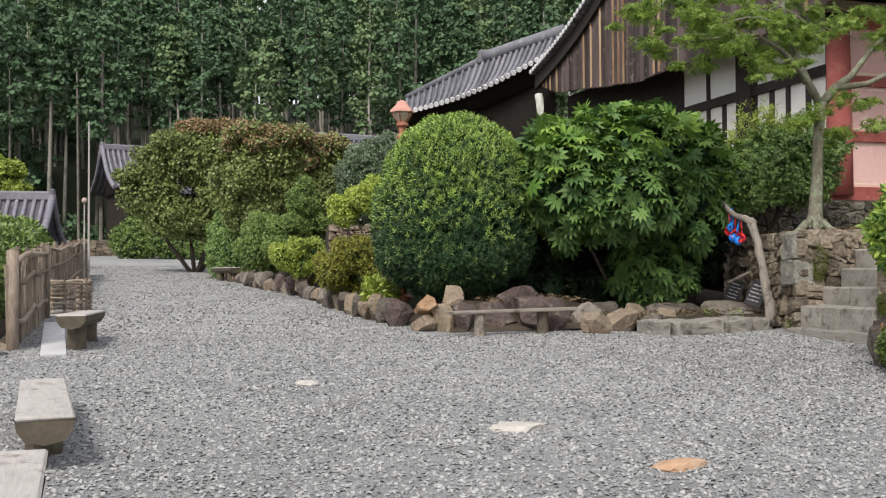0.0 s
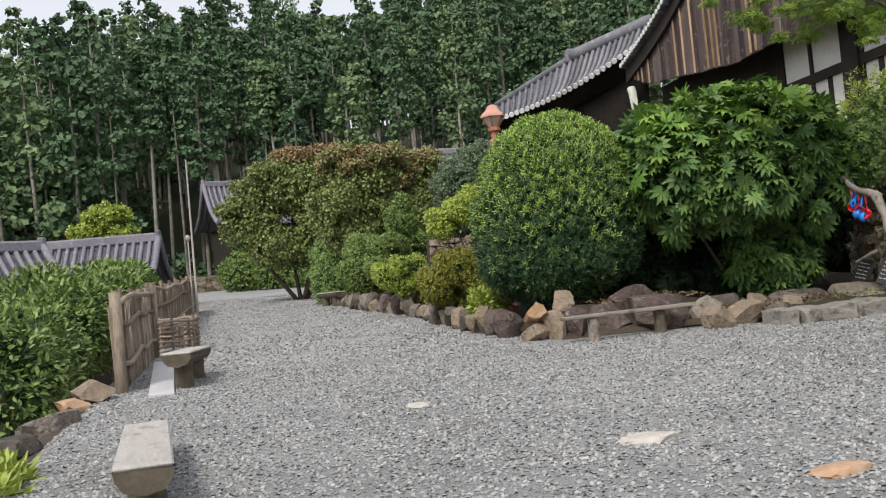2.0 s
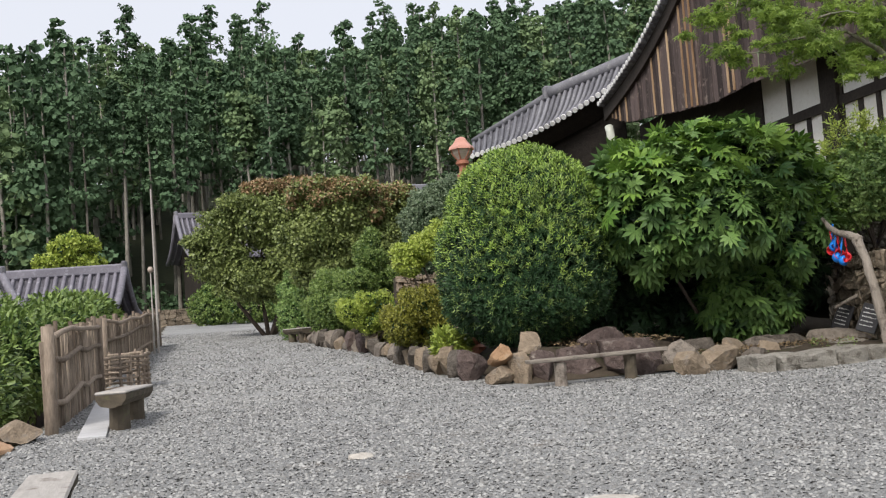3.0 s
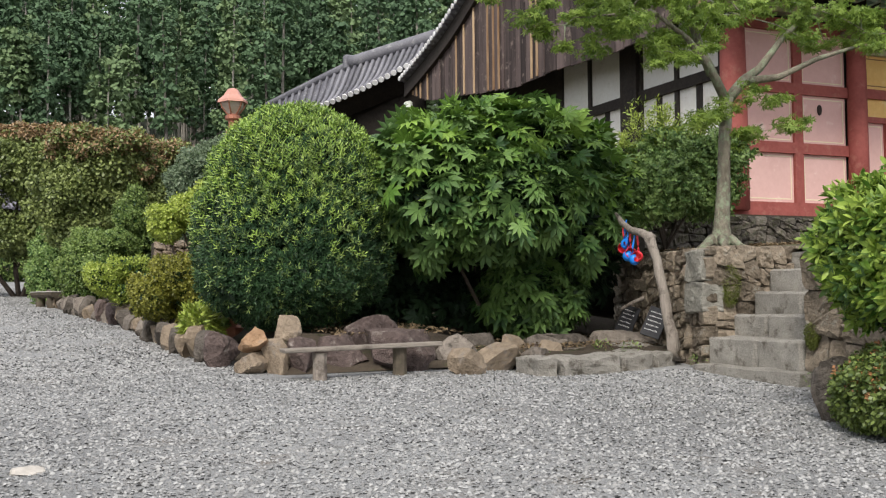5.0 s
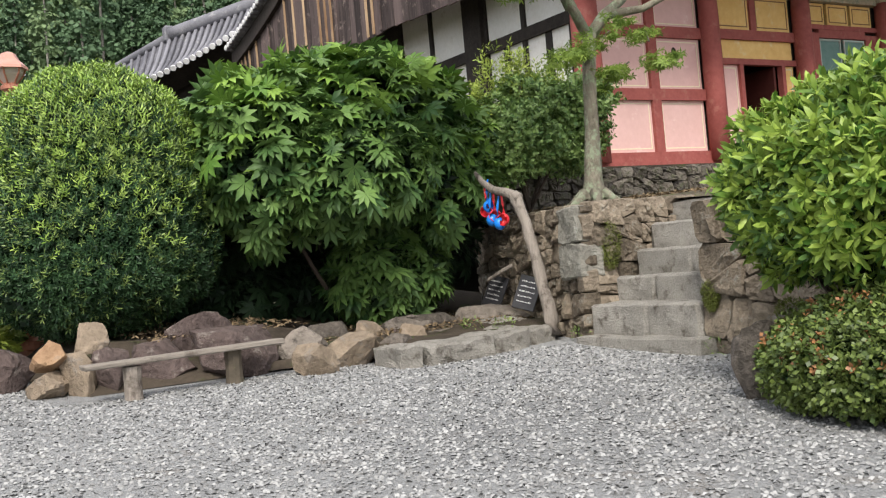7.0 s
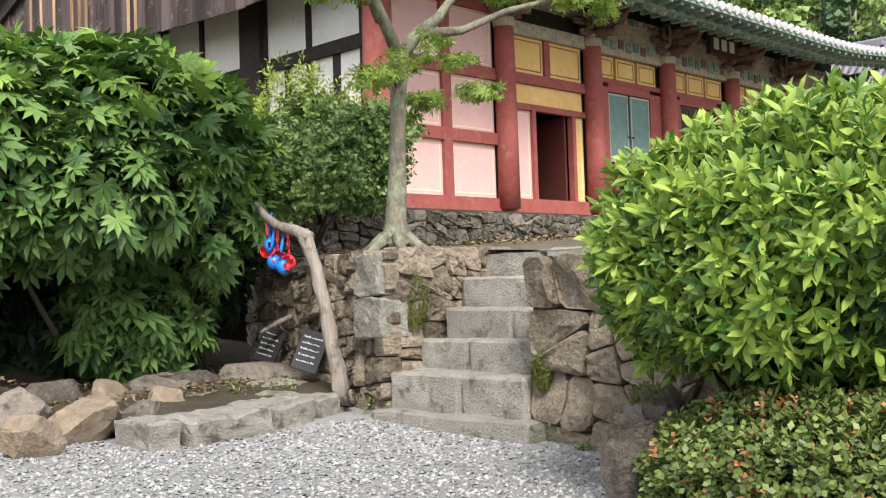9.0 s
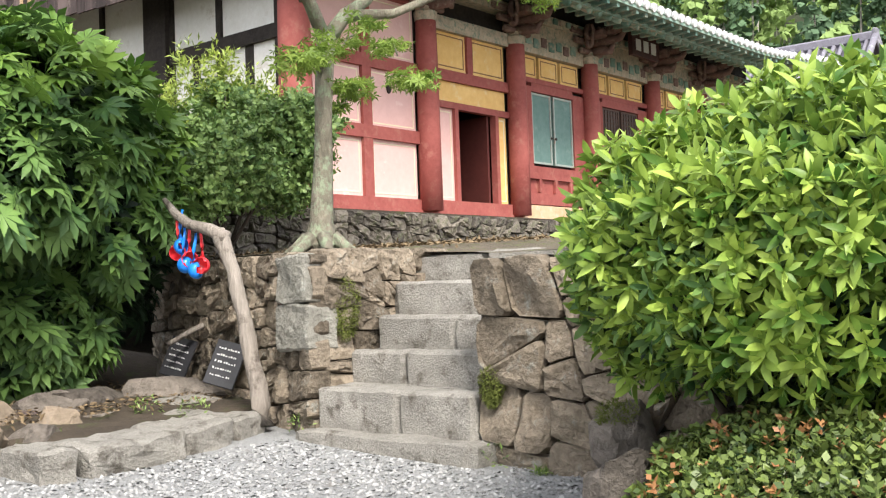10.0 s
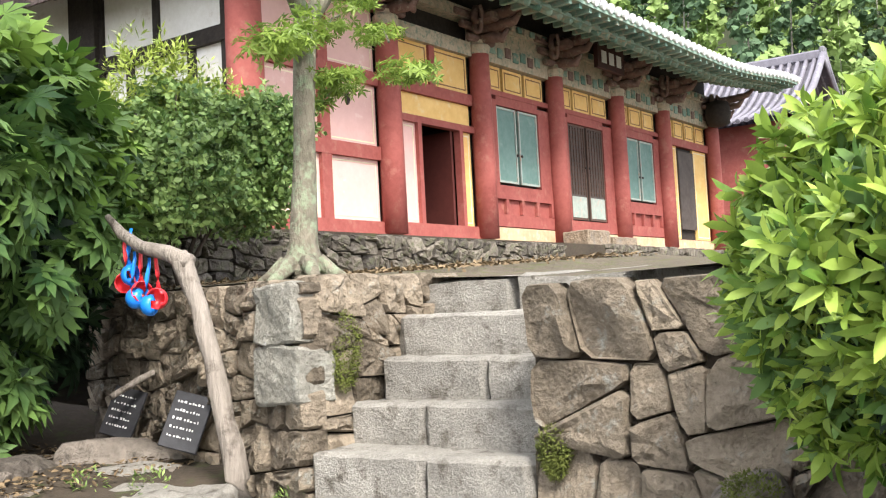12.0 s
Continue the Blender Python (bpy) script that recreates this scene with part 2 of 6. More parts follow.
def part(name, bm, mat, parent, label="", smooth=False):
    return mesh_object(name, bm, mat, parent, label, smooth)


def thing(name, label, category, group="", kind="", at=(0, 0, 0)):
    ob = new(name)
    ob.location = at
    ob.empty_display_size = 0.2
    return tagged(ob, label, category, group, kind)


def box(bm, lo, hi, m=None, bevel=0.0, jitter=0.0, rng=random):
    made = bmesh.ops.create_cube(bm, size=1.0)["verts"]
    for v in made:
        for i in range(3):
            v.co[i] = (lo[i] + hi[i]) / 2 + v.co[i] * (hi[i] - lo[i]) + (rng.uniform(-jitter, jitter) if jitter else 0)
    if bevel:
        edges = list({e for v in made for e in v.link_edges})
        made = list({v for f in bmesh.ops.bevel(bm, geom=edges, offset=bevel, segments=1, affect="EDGES", profile=0.5)["faces"] for v in f.verts} | {v for v in made if v.is_valid})
    if m is not None:
        bmesh.ops.transform(bm, matrix=m, verts=[v for v in made if v.is_valid])
    return bm


def box_part(name, lo, hi, mat, parent, label="", bevel=0.0, m=None, jitter=0.0):
    return part(name, box(bmesh.new(), lo, hi, m, bevel, jitter), mat, parent, label)


def tube(bm, pts, radii, sides=8, cap=True):
    """A tapered round tube along points."""
    rings = []
    pts = [Vector(p) for p in pts]
    for i, p in enumerate(pts):
        way = (pts[min(i + 1, len(pts) - 1)] - pts[max(i - 1, 0)]).normalized()
        q = way.to_track_quat("Z", "Y")
        rings.append([bm.verts.new(p + q @ Vector((math.cos(a) * radii[i], math.sin(a) * radii[i], 0))) for a in (2 * math.pi * k / sides for k in range(sides))])
    for a, b in zip(rings, rings[1:]):
        for k in range(sides):
            bm.faces.new((a[k], a[(k + 1) % sides], b[(k + 1) % sides], b[k]))
    if cap:
        bm.faces.new(rings[0][::-1])
        bm.faces.new(rings[-1])
    return bm


def lathe(bm, profile, at=(0, 0, 0), sides=16):
    """A turned body from (radius, height) pairs."""
    rings = [[bm.verts.new((at[0] + r * math.cos(2 * math.pi * k / sides), at[1] + r * math.sin(2 * math.pi * k / sides), at[2] + z)) for k in range(sides)] for r, z in profile]
    for a, b in zip(rings, rings[1:]):
        for k in range(sides):
            bm.faces.new((a[k], a[(k + 1) % sides], b[(k + 1) % sides], b[k]))
    bm.faces.new(rings[0][::-1])
    bm.faces.new(rings[-1])
    return bm


def raw_mesh(name, verts, faces, mat, parent=None, smooth=False):
    """A mesh from arrays: verts (n, 3), faces (m, k) all with k corners."""
    verts, faces = np.asarray(verts, np.float32), np.asarray(faces, np.int32)
    me = bpy.data.meshes.new(name)
    k = faces.shape[1]
    me.vertices.add(len(verts))
    me.vertices.foreach_set("co", verts.ravel())
    me.loops.add(faces.size)
    me.loops.foreach_set("vertex_index", faces.ravel())
    me.polygons.add(len(faces))
    me.polygons.foreach_set("loop_start", np.arange(len(faces), dtype=np.int32) * k)
    me.update(calc_edges=True)
    me.materials.append(mat)
    if smooth:
        me.shade_smooth()
    ob = new(name, me)
    ob.parent = parent
    return ob


def stamp(template, places, ways, ups, sizes):
    """Copies of a template (verts, faces) at places, y along ways and z near ups, as one pair of arrays."""
    tv, tf = np.array(template[0], float), np.array(template[1], int)
    y = ways / np.maximum(np.linalg.norm(ways, axis=1, keepdims=True), 1e-6)
    x = np.cross(y, ups)
    x /= np.maximum(np.linalg.norm(x, axis=1, keepdims=True), 1e-6)
    z = np.cross(x, y)
    rot = np.stack([x, y, z], axis=1)
    v = places[:, None] + np.einsum("vk,nkj->nvj", tv, rot) * np.asarray(sizes)[:, None, None]
    f = tf[None] + (np.arange(len(places)) * len(tv))[:, None, None]
    return v.reshape(-1, 3), f.reshape(-1, tf.shape[1])


LEAF = ([(0, 0, 0), (0.2, 0.3, 0.05), (0.19, 0.62, 0.03), (0, 1, -0.12), (-0.19, 0.62, 0.03), (-0.2, 0.3, 0.05), (0, 0.45, -0.02)],
        [(0, 1, 6), (1, 2, 6), (2, 3, 6), (3, 4, 6), (4, 5, 6), (5, 0, 6)])
BLADE = ([(0, 0, 0), (0.16, 0.45, 0.03), (0, 1, -0.05), (-0.16, 0.45, 0.03)], [(0, 1, 2), (0, 2, 3)])
CLUMP = ([(-0.5, 0, 0), (0.5, 0.05, 0.1), (0.35, 0.8, -0.1), (-0.4, 0.9, 0.15)], [(0, 1, 2), (0, 2, 3)])


def sprig_template(n=7, seed=1, width=0.1):
    """A short twig with n narrow leaves."""
    rng = random.Random(seed)
    v, f = [], []
    for i in range(n):
        a, y0 = i * 2.4, 0.12 + 0.75 * i / n
        dx, dz, ln = math.cos(a), math.sin(a), 0.42 * rng.uniform(0.8, 1.2)
        tip = (dx * ln, y0 + ln * 0.75, dz * ln)
        mid = (dx * ln * 0.5, y0 + ln * 0.37, dz * ln * 0.5)
        s = (-dz * width, 0.02, dx * width)
        b = len(v)
        v += [(0, y0, 0), tuple(mid[k] + s[k] for k in range(3)), tip, tuple(mid[k] - s[k] for k in range(3))]
        f += [(b, b + 1, b + 2), (b, b + 2, b + 3)]
    return v, f


def palm_template(lobes=9):
    """A large hand-shaped leaf: narrow pointed fingers, webbed at the base."""
    v, f = [(0, 0, 0)], []
    for i in range(lobes):
        a = radians(-140 + 280 * i / (lobes - 1))
        ln = 1.0 - 0.3 * abs(a) / 2.4
        d, s = (math.sin(a), math.cos(a)), (math.cos(a), -math.sin(a))
        b = len(v)
        v += [(d[0] * 0.58 * ln + s[0] * 0.15, d[1] * 0.58 * ln + s[1] * 0.15, 0.0), (d[0] * 0.58 * ln - s[0] * 0.15, d[1] * 0.58 * ln - s[1] * 0.15, 0.0), (d[0] * 0.5 * ln, d[1] * 0.5 * ln, -0.04), (d[0] * ln, d[1] * ln, -0.2)]
        f += [(0, b, b + 2), (0, b + 2, b + 1), (b, b + 3, b + 2), (b + 2, b + 3, b + 1)]
    return v, f


SPRIG, PALM = sprig_template(width=0.065), palm_template()
SLIM = ([(0, 0, 0), (0.185, 0.34, 0.05), (0.17, 0.64, 0.02), (0, 1, -0.16), (-0.17, 0.64, 0.02), (-0.185, 0.34, 0.05), (0, 0.45, -0.03)], LEAF[1])
SPRIG_WIDE = sprig_template(6, 3, 0.17)


def rosette_template(leaves=6, seed=2):
    """A shoot end: pointed leaves in a whorl, folded along the midrib and bending down at the tips."""
    rng = random.Random(seed)
    v, f = [], []
    for i in range(leaves):
        a, ln, tilt = i * 2.4, rng.uniform(0.75, 1.1), radians(rng.uniform(28, 72) if i else 8)
        r, u, b = (math.cos(a), math.sin(a)), (-math.sin(a), math.cos(a)), len(v)
        for q, w, fold, bend in ((0.04, 0.015, 0.0, 0.0), (0.38, 0.14, 0.04, 0.0), (0.7, 0.12, 0.03, 0.05), (1.0, 0.0, 0.0, 0.15)):
            out, up = math.sin(tilt) * q * ln + bend, math.cos(tilt) * q * ln - bend
            v += [(r[0] * out + u[0] * w * k, up + fold * abs(k), r[1] * out + u[1] * w * k) for k in (-1, 0, 1)]
        for k in (0, 1):
            f += [(b + k, b + k + 1, b + k + 4), (b + k, b + k + 4, b + k + 3), (b + 3 + k, b + 4 + k, b + 7 + k), (b + 3 + k, b + 7 + k, b + 6 + k), (b + 6 + k, b + 7 + k, b + 10)]
    return v, f


ROSETTE = rosette_template()
TRIPLE, SPRIG_MID = sprig_template(3, 5, 0.2), sprig_template(4, 6, 0.18)


def star_template(lobes=5):
    """A small flat leaf with pointed fingers."""
    v, f = [(0, 0, 0)], []
    for i in range(lobes):
        a = radians(-110 + 220 * i / (lobes - 1))
        b, d, c = len(v), (math.sin(a), math.cos(a)), (math.cos(a), -math.sin(a))
        v += [(d[0] * 0.45 + c[0] * 0.15, d[1] * 0.45 + c[1] * 0.15, 0.02), (d[0], d[1], -0.15), (d[0] * 0.45 - c[0] * 0.15, d[1] * 0.45 - c[1] * 0.15, 0.02)]
        f += [(0, b, b + 1), (0, b + 1, b + 2)]
    return v, f


STAR = star_template()


def blob_points(rng, n, lobes, depth=0.25, floor=-1e9, flat=0.0):
    """Points in the outer shell of a union of ellipsoids (centre, radii), with outward ways."""
    out_p, out_w = [], []
    vol = np.array([r[0] * r[1] + r[1] * r[2] + r[0] * r[2] for _, r in lobes])
    share = rng.multinomial(int(n * 1.6), vol / vol.sum())
    for (c, r), k in zip(lobes, share):
        c, r = np.array(c), np.array(r)
        d = rng.normal(size=(k, 3))
        d /= np.linalg.norm(d, axis=1, keepdims=True)
        rad = 1 - depth * rng.random(k) ** 1.5
        p = c + d * r * rad[:, None]
        keep = p[:, 2] > floor
        for c2, r2 in lobes:
            if c2 is not None and not (np.array_equal(np.array(c2), c)):
                keep &= (((p - np.array(c2)) / np.array(r2)) ** 2).sum(1) > (1 - depth) ** 2
        w = d / r
        w /= np.linalg.norm(w, axis=1, keepdims=True)
        out_p.append(p[keep]), out_w.append(w[keep])
    return np.concatenate(out_p)[: n * 2], np.concatenate(out_w)[: n * 2]


def foliage(name, seed, n, lobes, template, size, mat, parent, depth=0.25, floor=-1e9, droop=0.0, spread=0.7, lift=0.0, label="", roughen=0.12, face=0.6, out=1.0, fade=None):
    """A crown of leaves in the shell of some ellipsoids, as one part; fade: leaves thin out from the upper height to the lower."""
    rng = np.random.default_rng(seed)
    p, w = blob_points(rng, n, lobes, depth, floor)
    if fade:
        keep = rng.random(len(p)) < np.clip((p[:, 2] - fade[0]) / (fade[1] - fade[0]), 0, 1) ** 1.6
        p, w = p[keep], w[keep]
    if roughen:
        ph = rng.uniform(0, 6, 3)
        bumpy = np.sin(p[:, 0] * 5.1 + ph[0]) * np.sin(p[:, 1] * 4.7 + ph[1]) * np.sin(p[:, 2] * 5.6 + ph[2]) + 0.6 * np.sin(p[:, 0] * 11 + p[:, 2] * 9)
        p = p + w * (bumpy * roughen)[:, None]
    ways = w * out + rng.normal(size=p.shape) * spread
    ways[:, 2] += lift - droop
    ups = w * face + np.array([0, 0, 0.8]) + rng.normal(size=p.shape) * 0.35
    v, f = stamp(template, p, ways, ups, size * rng.uniform(0.65, 1.25, len(p)))
    ob = raw_mesh(name, v, f, mat, parent, smooth=template is ROSETTE)
    if label:
        ob["label"] = label
    return ob


def stems(name, seed, base, tips, r0, mat, parent, sides=6):
    """Branches from a base to several tips, as one part each."""
    rng = random.Random(seed)
    for tip in tips:
        a, b = Vector(base), Vector(tip)
        mid = a.lerp(b, 0.5) + Vector((rng.uniform(-1, 1), rng.uniform(-1, 1), rng.uniform(-0.2, 0.6))) * (b - a).length * 0.12
        part(name, tube(bmesh.new(), [a, a.lerp(mid, 0.5), mid, mid.lerp(b, 0.5), b], [r0, r0 * 0.85, r0 * 0.7, r0 * 0.5, r0 * 0.25], sides), mat, parent, smooth=True)


def rock_mesh(name, size, seed, sub=3, rough=0.22, square=0.55, facets=11):
    """An irregular boulder about its base's middle."""
    bm = bmesh.new()
    bmesh.ops.create_icosphere(bm, subdivisions=sub, radius=1.0)
    off = Vector((seed * 3.7, seed * 1.3, seed * 7.1))
    rng = random.Random(seed)
    planes = [(Vector((rng.gauss(0, 1), rng.gauss(0, 1), rng.gauss(0, 0.8))).normalized(), rng.uniform(0.5, 0.78)) for _ in range(facets)]
    for v in bm.verts:
        c = v.co.normalized()
        k = max(abs(c.x), abs(c.y), abs(c.z))
        c = c * ((1 - square) + square / k * 0.85)
        for nrm, d in planes:
            over = c.dot(nrm) - d
            if over > 0:
                c -= nrm * over
        c *= 1 + rough * (noise.noise(c * 1.3 + off) * 0.45 + noise.noise(c * 4.0 + off) * 0.26 + noise.noise(c * 9.0 + off) * 0.2)
        v.co = Vector((c.x * size[0] / 2, c.y * size[1] / 2, (c.z * 0.5 + 0.5) * size[2]))
    low = [min(v.co[i] for v in bm.verts) for i in range(3)]
    high = [max(v.co[i] for v in bm.verts) for i in range(3)]
    for v in bm.verts:
        v.co = Vector([((v.co[i] - low[i]) / (high[i] - low[i]) - (0.5 if i < 2 else 0)) * size[i] for i in range(3)])
    me = bpy.data.meshes.new(name)
    bm.to_mesh(me)
    bm.free()
    me.shade_smooth()
    me.set_sharp_from_angle(angle=radians(17))
    return me


def hewn(bm, size, seed, rough=0.018, cuts=4):
    """A roughly dressed block about its base's middle."""
    bmesh.ops.create_cube(bm, size=1.0)
    bmesh.ops.bevel(bm, geom=bm.edges[:], offset=0.05, segments=1, affect="EDGES")
    bmesh.ops.subdivide_edges(bm, edges=[e for e in bm.edges if e.calc_length() > 0.2], cuts=cuts, use_grid_fill=True)
    off = Vector((seed * 1.7, seed * 5.1, seed * 2.3))
    for v in bm.verts:
        c = Vector((v.co.x * size[0], v.co.y * size[1], v.co.z * size[2]))
        n = noise.noise_vector(c * 4 + off) * rough * 1.6 + noise.noise_vector(c * 12 + off) * rough * 0.7
        v.co = c + n + Vector((0, 0, size[2] / 2))
    return bm


def rock(name, at, size, turn, seed, mat, label, category="rock", group="", sub=3, sink=0.06, tilt=0.0, rough=0.22, square=0.55, facets=11):
    me = rock_mesh(name, size, seed, sub, rough, square, facets)
    me.materials.append(mat)
    ob = new(name, me)
    ob.matrix_basis = pose(at[0], at[1], at[2] - sink, tilt, 0, turn)
    return tagged(ob, label, category, group)


# ---- ground ----
def yard_z(x, y):
    return 0.10 + 0.042 * (y - 6.3)


def upper_z(x, y):
    return 1.93 + 0.045 * (min(x, 16) - 11) + 0.004 * (y - 13) - 0.09 * float(smooth01(13.6, 12.9, y))


def smooth01(a, b, x):
    t = np.clip((x - a) / (b - a), 0, 1)
    return t * t * (3 - 2 * t)


def left_edge(y):
    return np.where(y < 14, -1.0, np.where(y < 35, -0.85 - (y - 14) * 0.012, -1.1 - (y - 35) * 0.04))


def ground_z(x, y):
    x, y = np.asarray(x, float), np.asarray(y, float)
    z = 0.10 + 0.042 * (np.clip(y, -30, 66) - 6.3)
    drop = smooth01(0.0, 2.6, left_edge(y) - x)
    z = z - drop * (2.3 + 0.02 * np.clip(y, 0, 60)) * (1 - smooth01(60, 72, y))
    far = np.hypot(x - 6, y - 8) - 60
    side = smooth01(-0.25, 0.25, (y - 4) / np.maximum(np.hypot(x - 6, y - 4), 1))
    right = smooth01(0.62, 0.9, (x - 6) / np.maximum(np.hypot(x - 6, y - 4), 1))
    z = z + side * (np.clip(far, 0, 60) * (0.30 + 0.28 * right - 0.09 * smooth01(0, -30, x)) + smooth01(0, 25, far) * 2.0)
    return z


def axis(stops):
    return np.concatenate([np.linspace(a, b, n, endpoint=False) for a, b, n in stops] + [[stops[-1][1]]])


gx = axis([(-900, -120, 8), (-120, -12, 22), (-12, -4, 16), (-4, 0.5, 36), (0.5, 12, 46), (12, 40, 22), (40, 140, 20), (140, 900, 8)])
gy = axis([(-900, -30, 10), (-30, 0, 12), (0, 20, 80), (20, 70, 60), (70, 200, 30), (200, 900, 10)])
GX, GY = np.meshgrid(gx, gy, indexing="ij")
GZ = ground_z(GX, GY)
near = (np.abs(GX - 4) < 12) & (GY < 40) & (GY > -5)
GZ += near * 0.012 * np.sin(GX * 2.1 + 0.7 * GY) * np.sin(GY * 1.7)
idx = np.arange(GX.size).reshape(GX.shape)
quads = np.stack([idx[:-1, :-1], idx[1:, :-1], idx[1:, 1:], idx[:-1, 1:]], -1).reshape(-1, 4)
ground = raw_mesh("ground", np.stack([GX, GY, GZ], -1).reshape(-1, 3), quads, GRAVEL, smooth=True)
tagged(ground, "grey crushed-gravel yard rising gently along the garden", "ground", kind="structure")
ground.data.materials.append(SOIL)
ground.data.materials.append(WOODLAND)
cx, cy = GX[:-1, :-1].ravel(), GY[:-1, :-1].ravel()
kind_of = np.where((np.hypot(cx - 6, cy - 8) > 61) | (cy > 63), 2, np.where((cx < left_edge(cy) - 0.05) | (cx > 12), 1, 0))
ground.data.polygons.foreach_set("material_index", kind_of.astype(np.int32))


def border_x(y):
    """The planting bed's front line along the path."""
    return np.interp(y, [13.6, 14.2, 15.4, 17.4, 22.5, 27, 36, 62], [5.3, 4.75, 4.5, 4.25, 4.2, 3.6, 3.0, 3.6])


# loose gravel stones over the nearer yard
rng = np.random.default_rng(5)
n_peb = 120000
py = 2.6 + 13.0 * rng.random(n_peb) ** 1.1
px = rng.uniform(-1.0, 10.2, n_peb)
ok = (px > left_edge(py)) & ~((py > 13.95) & (px > 4.6)) & ~((py > 13.25) & (px > 7.6)) & ~((px > 9.75) & (py > 11.2)) & ~((px > 8.6) & (py < 9.6))
px, py = px[ok], py[ok]
PEB = ([(1, 0, 0), (0, 1, 0), (-1, 0, 0), (0, -1, 0), (0.1, 0.1, 0.6)], [(0, 1, 4), (1, 2, 4), (2, 3, 4), (3, 0, 4)])
pz = ground_z(px, py) + 0.012 * np.sin(px * 2.1 + 0.7 * py) * np.sin(py * 1.7) + 0.004
pv, pf = stamp(PEB, np.stack([px, py, pz], -1), rng.normal(size=(len(px), 3)) * [1, 1, 0.35], np.array([[0, 0, 1.0]]) + rng.normal(size=(len(px), 3)) * 0.3, rng.uniform(0.007, 0.02, len(px)))
n_far = 36000
fy = 15.0 + 30.0 * rng.random(n_far) ** 1.6
fx = left_edge(fy) + 0.1 + (border_x(fy) - left_edge(fy) - 0.15) * rng.random(n_far)
qv, qf = stamp(PEB, np.stack([fx, fy, ground_z(fx, fy) + 0.004], -1), rng.normal(size=(n_far, 3)) * [1, 1, 0.35], np.array([[0, 0, 1.0]]) + rng.normal(size=(n_far, 3)) * 0.3, rng.uniform(0.012, 0.03, n_far))
pv, pf = np.concatenate([pv, qv]), np.concatenate([pf, qf + len(pv)])
tagged(raw_mesh("gravel", pv, pf, PEBBLE), "loose grey crushed stone chips on the yard", "gravel", kind="stuff")

# planting bed behind the rock border, up to the terrace
bed_y = np.concatenate([[13.75, 14.0], np.linspace(14.3, 60, 58)])
bv, bf = [], []
for i, y in enumerate(bed_y):
    x0 = float(border_x(max(y, 13.6))) + 0.25
    if y < 14.2:
        x0 = 7.75
    for j, s in enumerate(np.linspace(0, 1, 12)):
        x = x0 + s * (26 - x0) if y > 24 else x0 + s * (11.2 - x0)
        z = float(yard_z(0, y)) + 0.02 + 0.36 * float(smooth01(0, 0.5, x - x0)) * float(smooth01(14.1, 15.2, y)) * float(np.interp(x, [7.2, 8.2], [1.0, 0.08]) if y < 16 else 1) + 0.13 * float(smooth01(7.6, 8.0, x)) * float(smooth01(13.7, 13.9, y)) * float(smooth01(16.5, 15.6, y)) + (0.9 * s if y > 24 else 0.0) + 0.03 * math.sin(x * 3.1 + y * 2.3)
        bv.append((x, y, z))
bf = [(i * 12 + j, i * 12 + j + 1, (i + 1) * 12 + j + 1, (i + 1) * 12 + j) for i in range(59) for j in range(11)]
tagged(raw_mesh("planting_bed", bv, bf, SOIL, smooth=True), "bare dark soil of the raised planting bed", "soil", kind="structure")

# upper court behind the retaining wall
uv = []
ux = np.concatenate([[10.06, 10.6, 11.3], np.linspace(11.8, 36, 37)])
uy = np.concatenate([np.linspace(8.0, 11.2, 5), [11.48, 12.2, 13.12], np.linspace(13.5, 30, 26)])
for x in ux:
    for y in uy:
        if y > 13.12 and x < 11.9:
            x = max(x, 10.05 + 0.291 * (y - 13.12)) if y < 17 else max(x, 11.18)
        uv.append((x, y, upper_z(min(x, 16), min(y, 17)) + 0.02 * math.sin(x * 2.7) * math.sin(y * 3.3)))
ui = np.arange(len(uv)).reshape(40, 34)
cut = np.array([not (x < 11.5 and 11.48 < y < 13.12) for x in (ux[:-1] + ux[1:]) / 2 for y in (uy[:-1] + uy[1:]) / 2])
uf = np.stack([ui[:-1, :-1], ui[1:, :-1], ui[1:, 1:], ui[:-1, 1:]], -1).reshape(-1, 4)[cut]
tagged(raw_mesh("upper_court", uv, uf, COURT, smooth=True), "earthen upper court with patches of moss", "ground", kind="structure")

# ---- stone walls and steps ----
def clip(poly, nx, nz, d):
    """The part of a convex polygon where nx * x + nz * z <= d."""
    out = []
    for (ax, az), (bx, bz) in zip(poly, poly[1:] + poly[:1]):
        da, db = nx * ax + nz * az - d, nx * bx + nz * bz - d
        if da <= 0:
            out.append((ax, az))
        if (da < 0) != (db < 0) and da != db:
            q = da / (da - db)
            out.append((ax + (bx - ax) * q, az + (bz - az) * q))
    return out


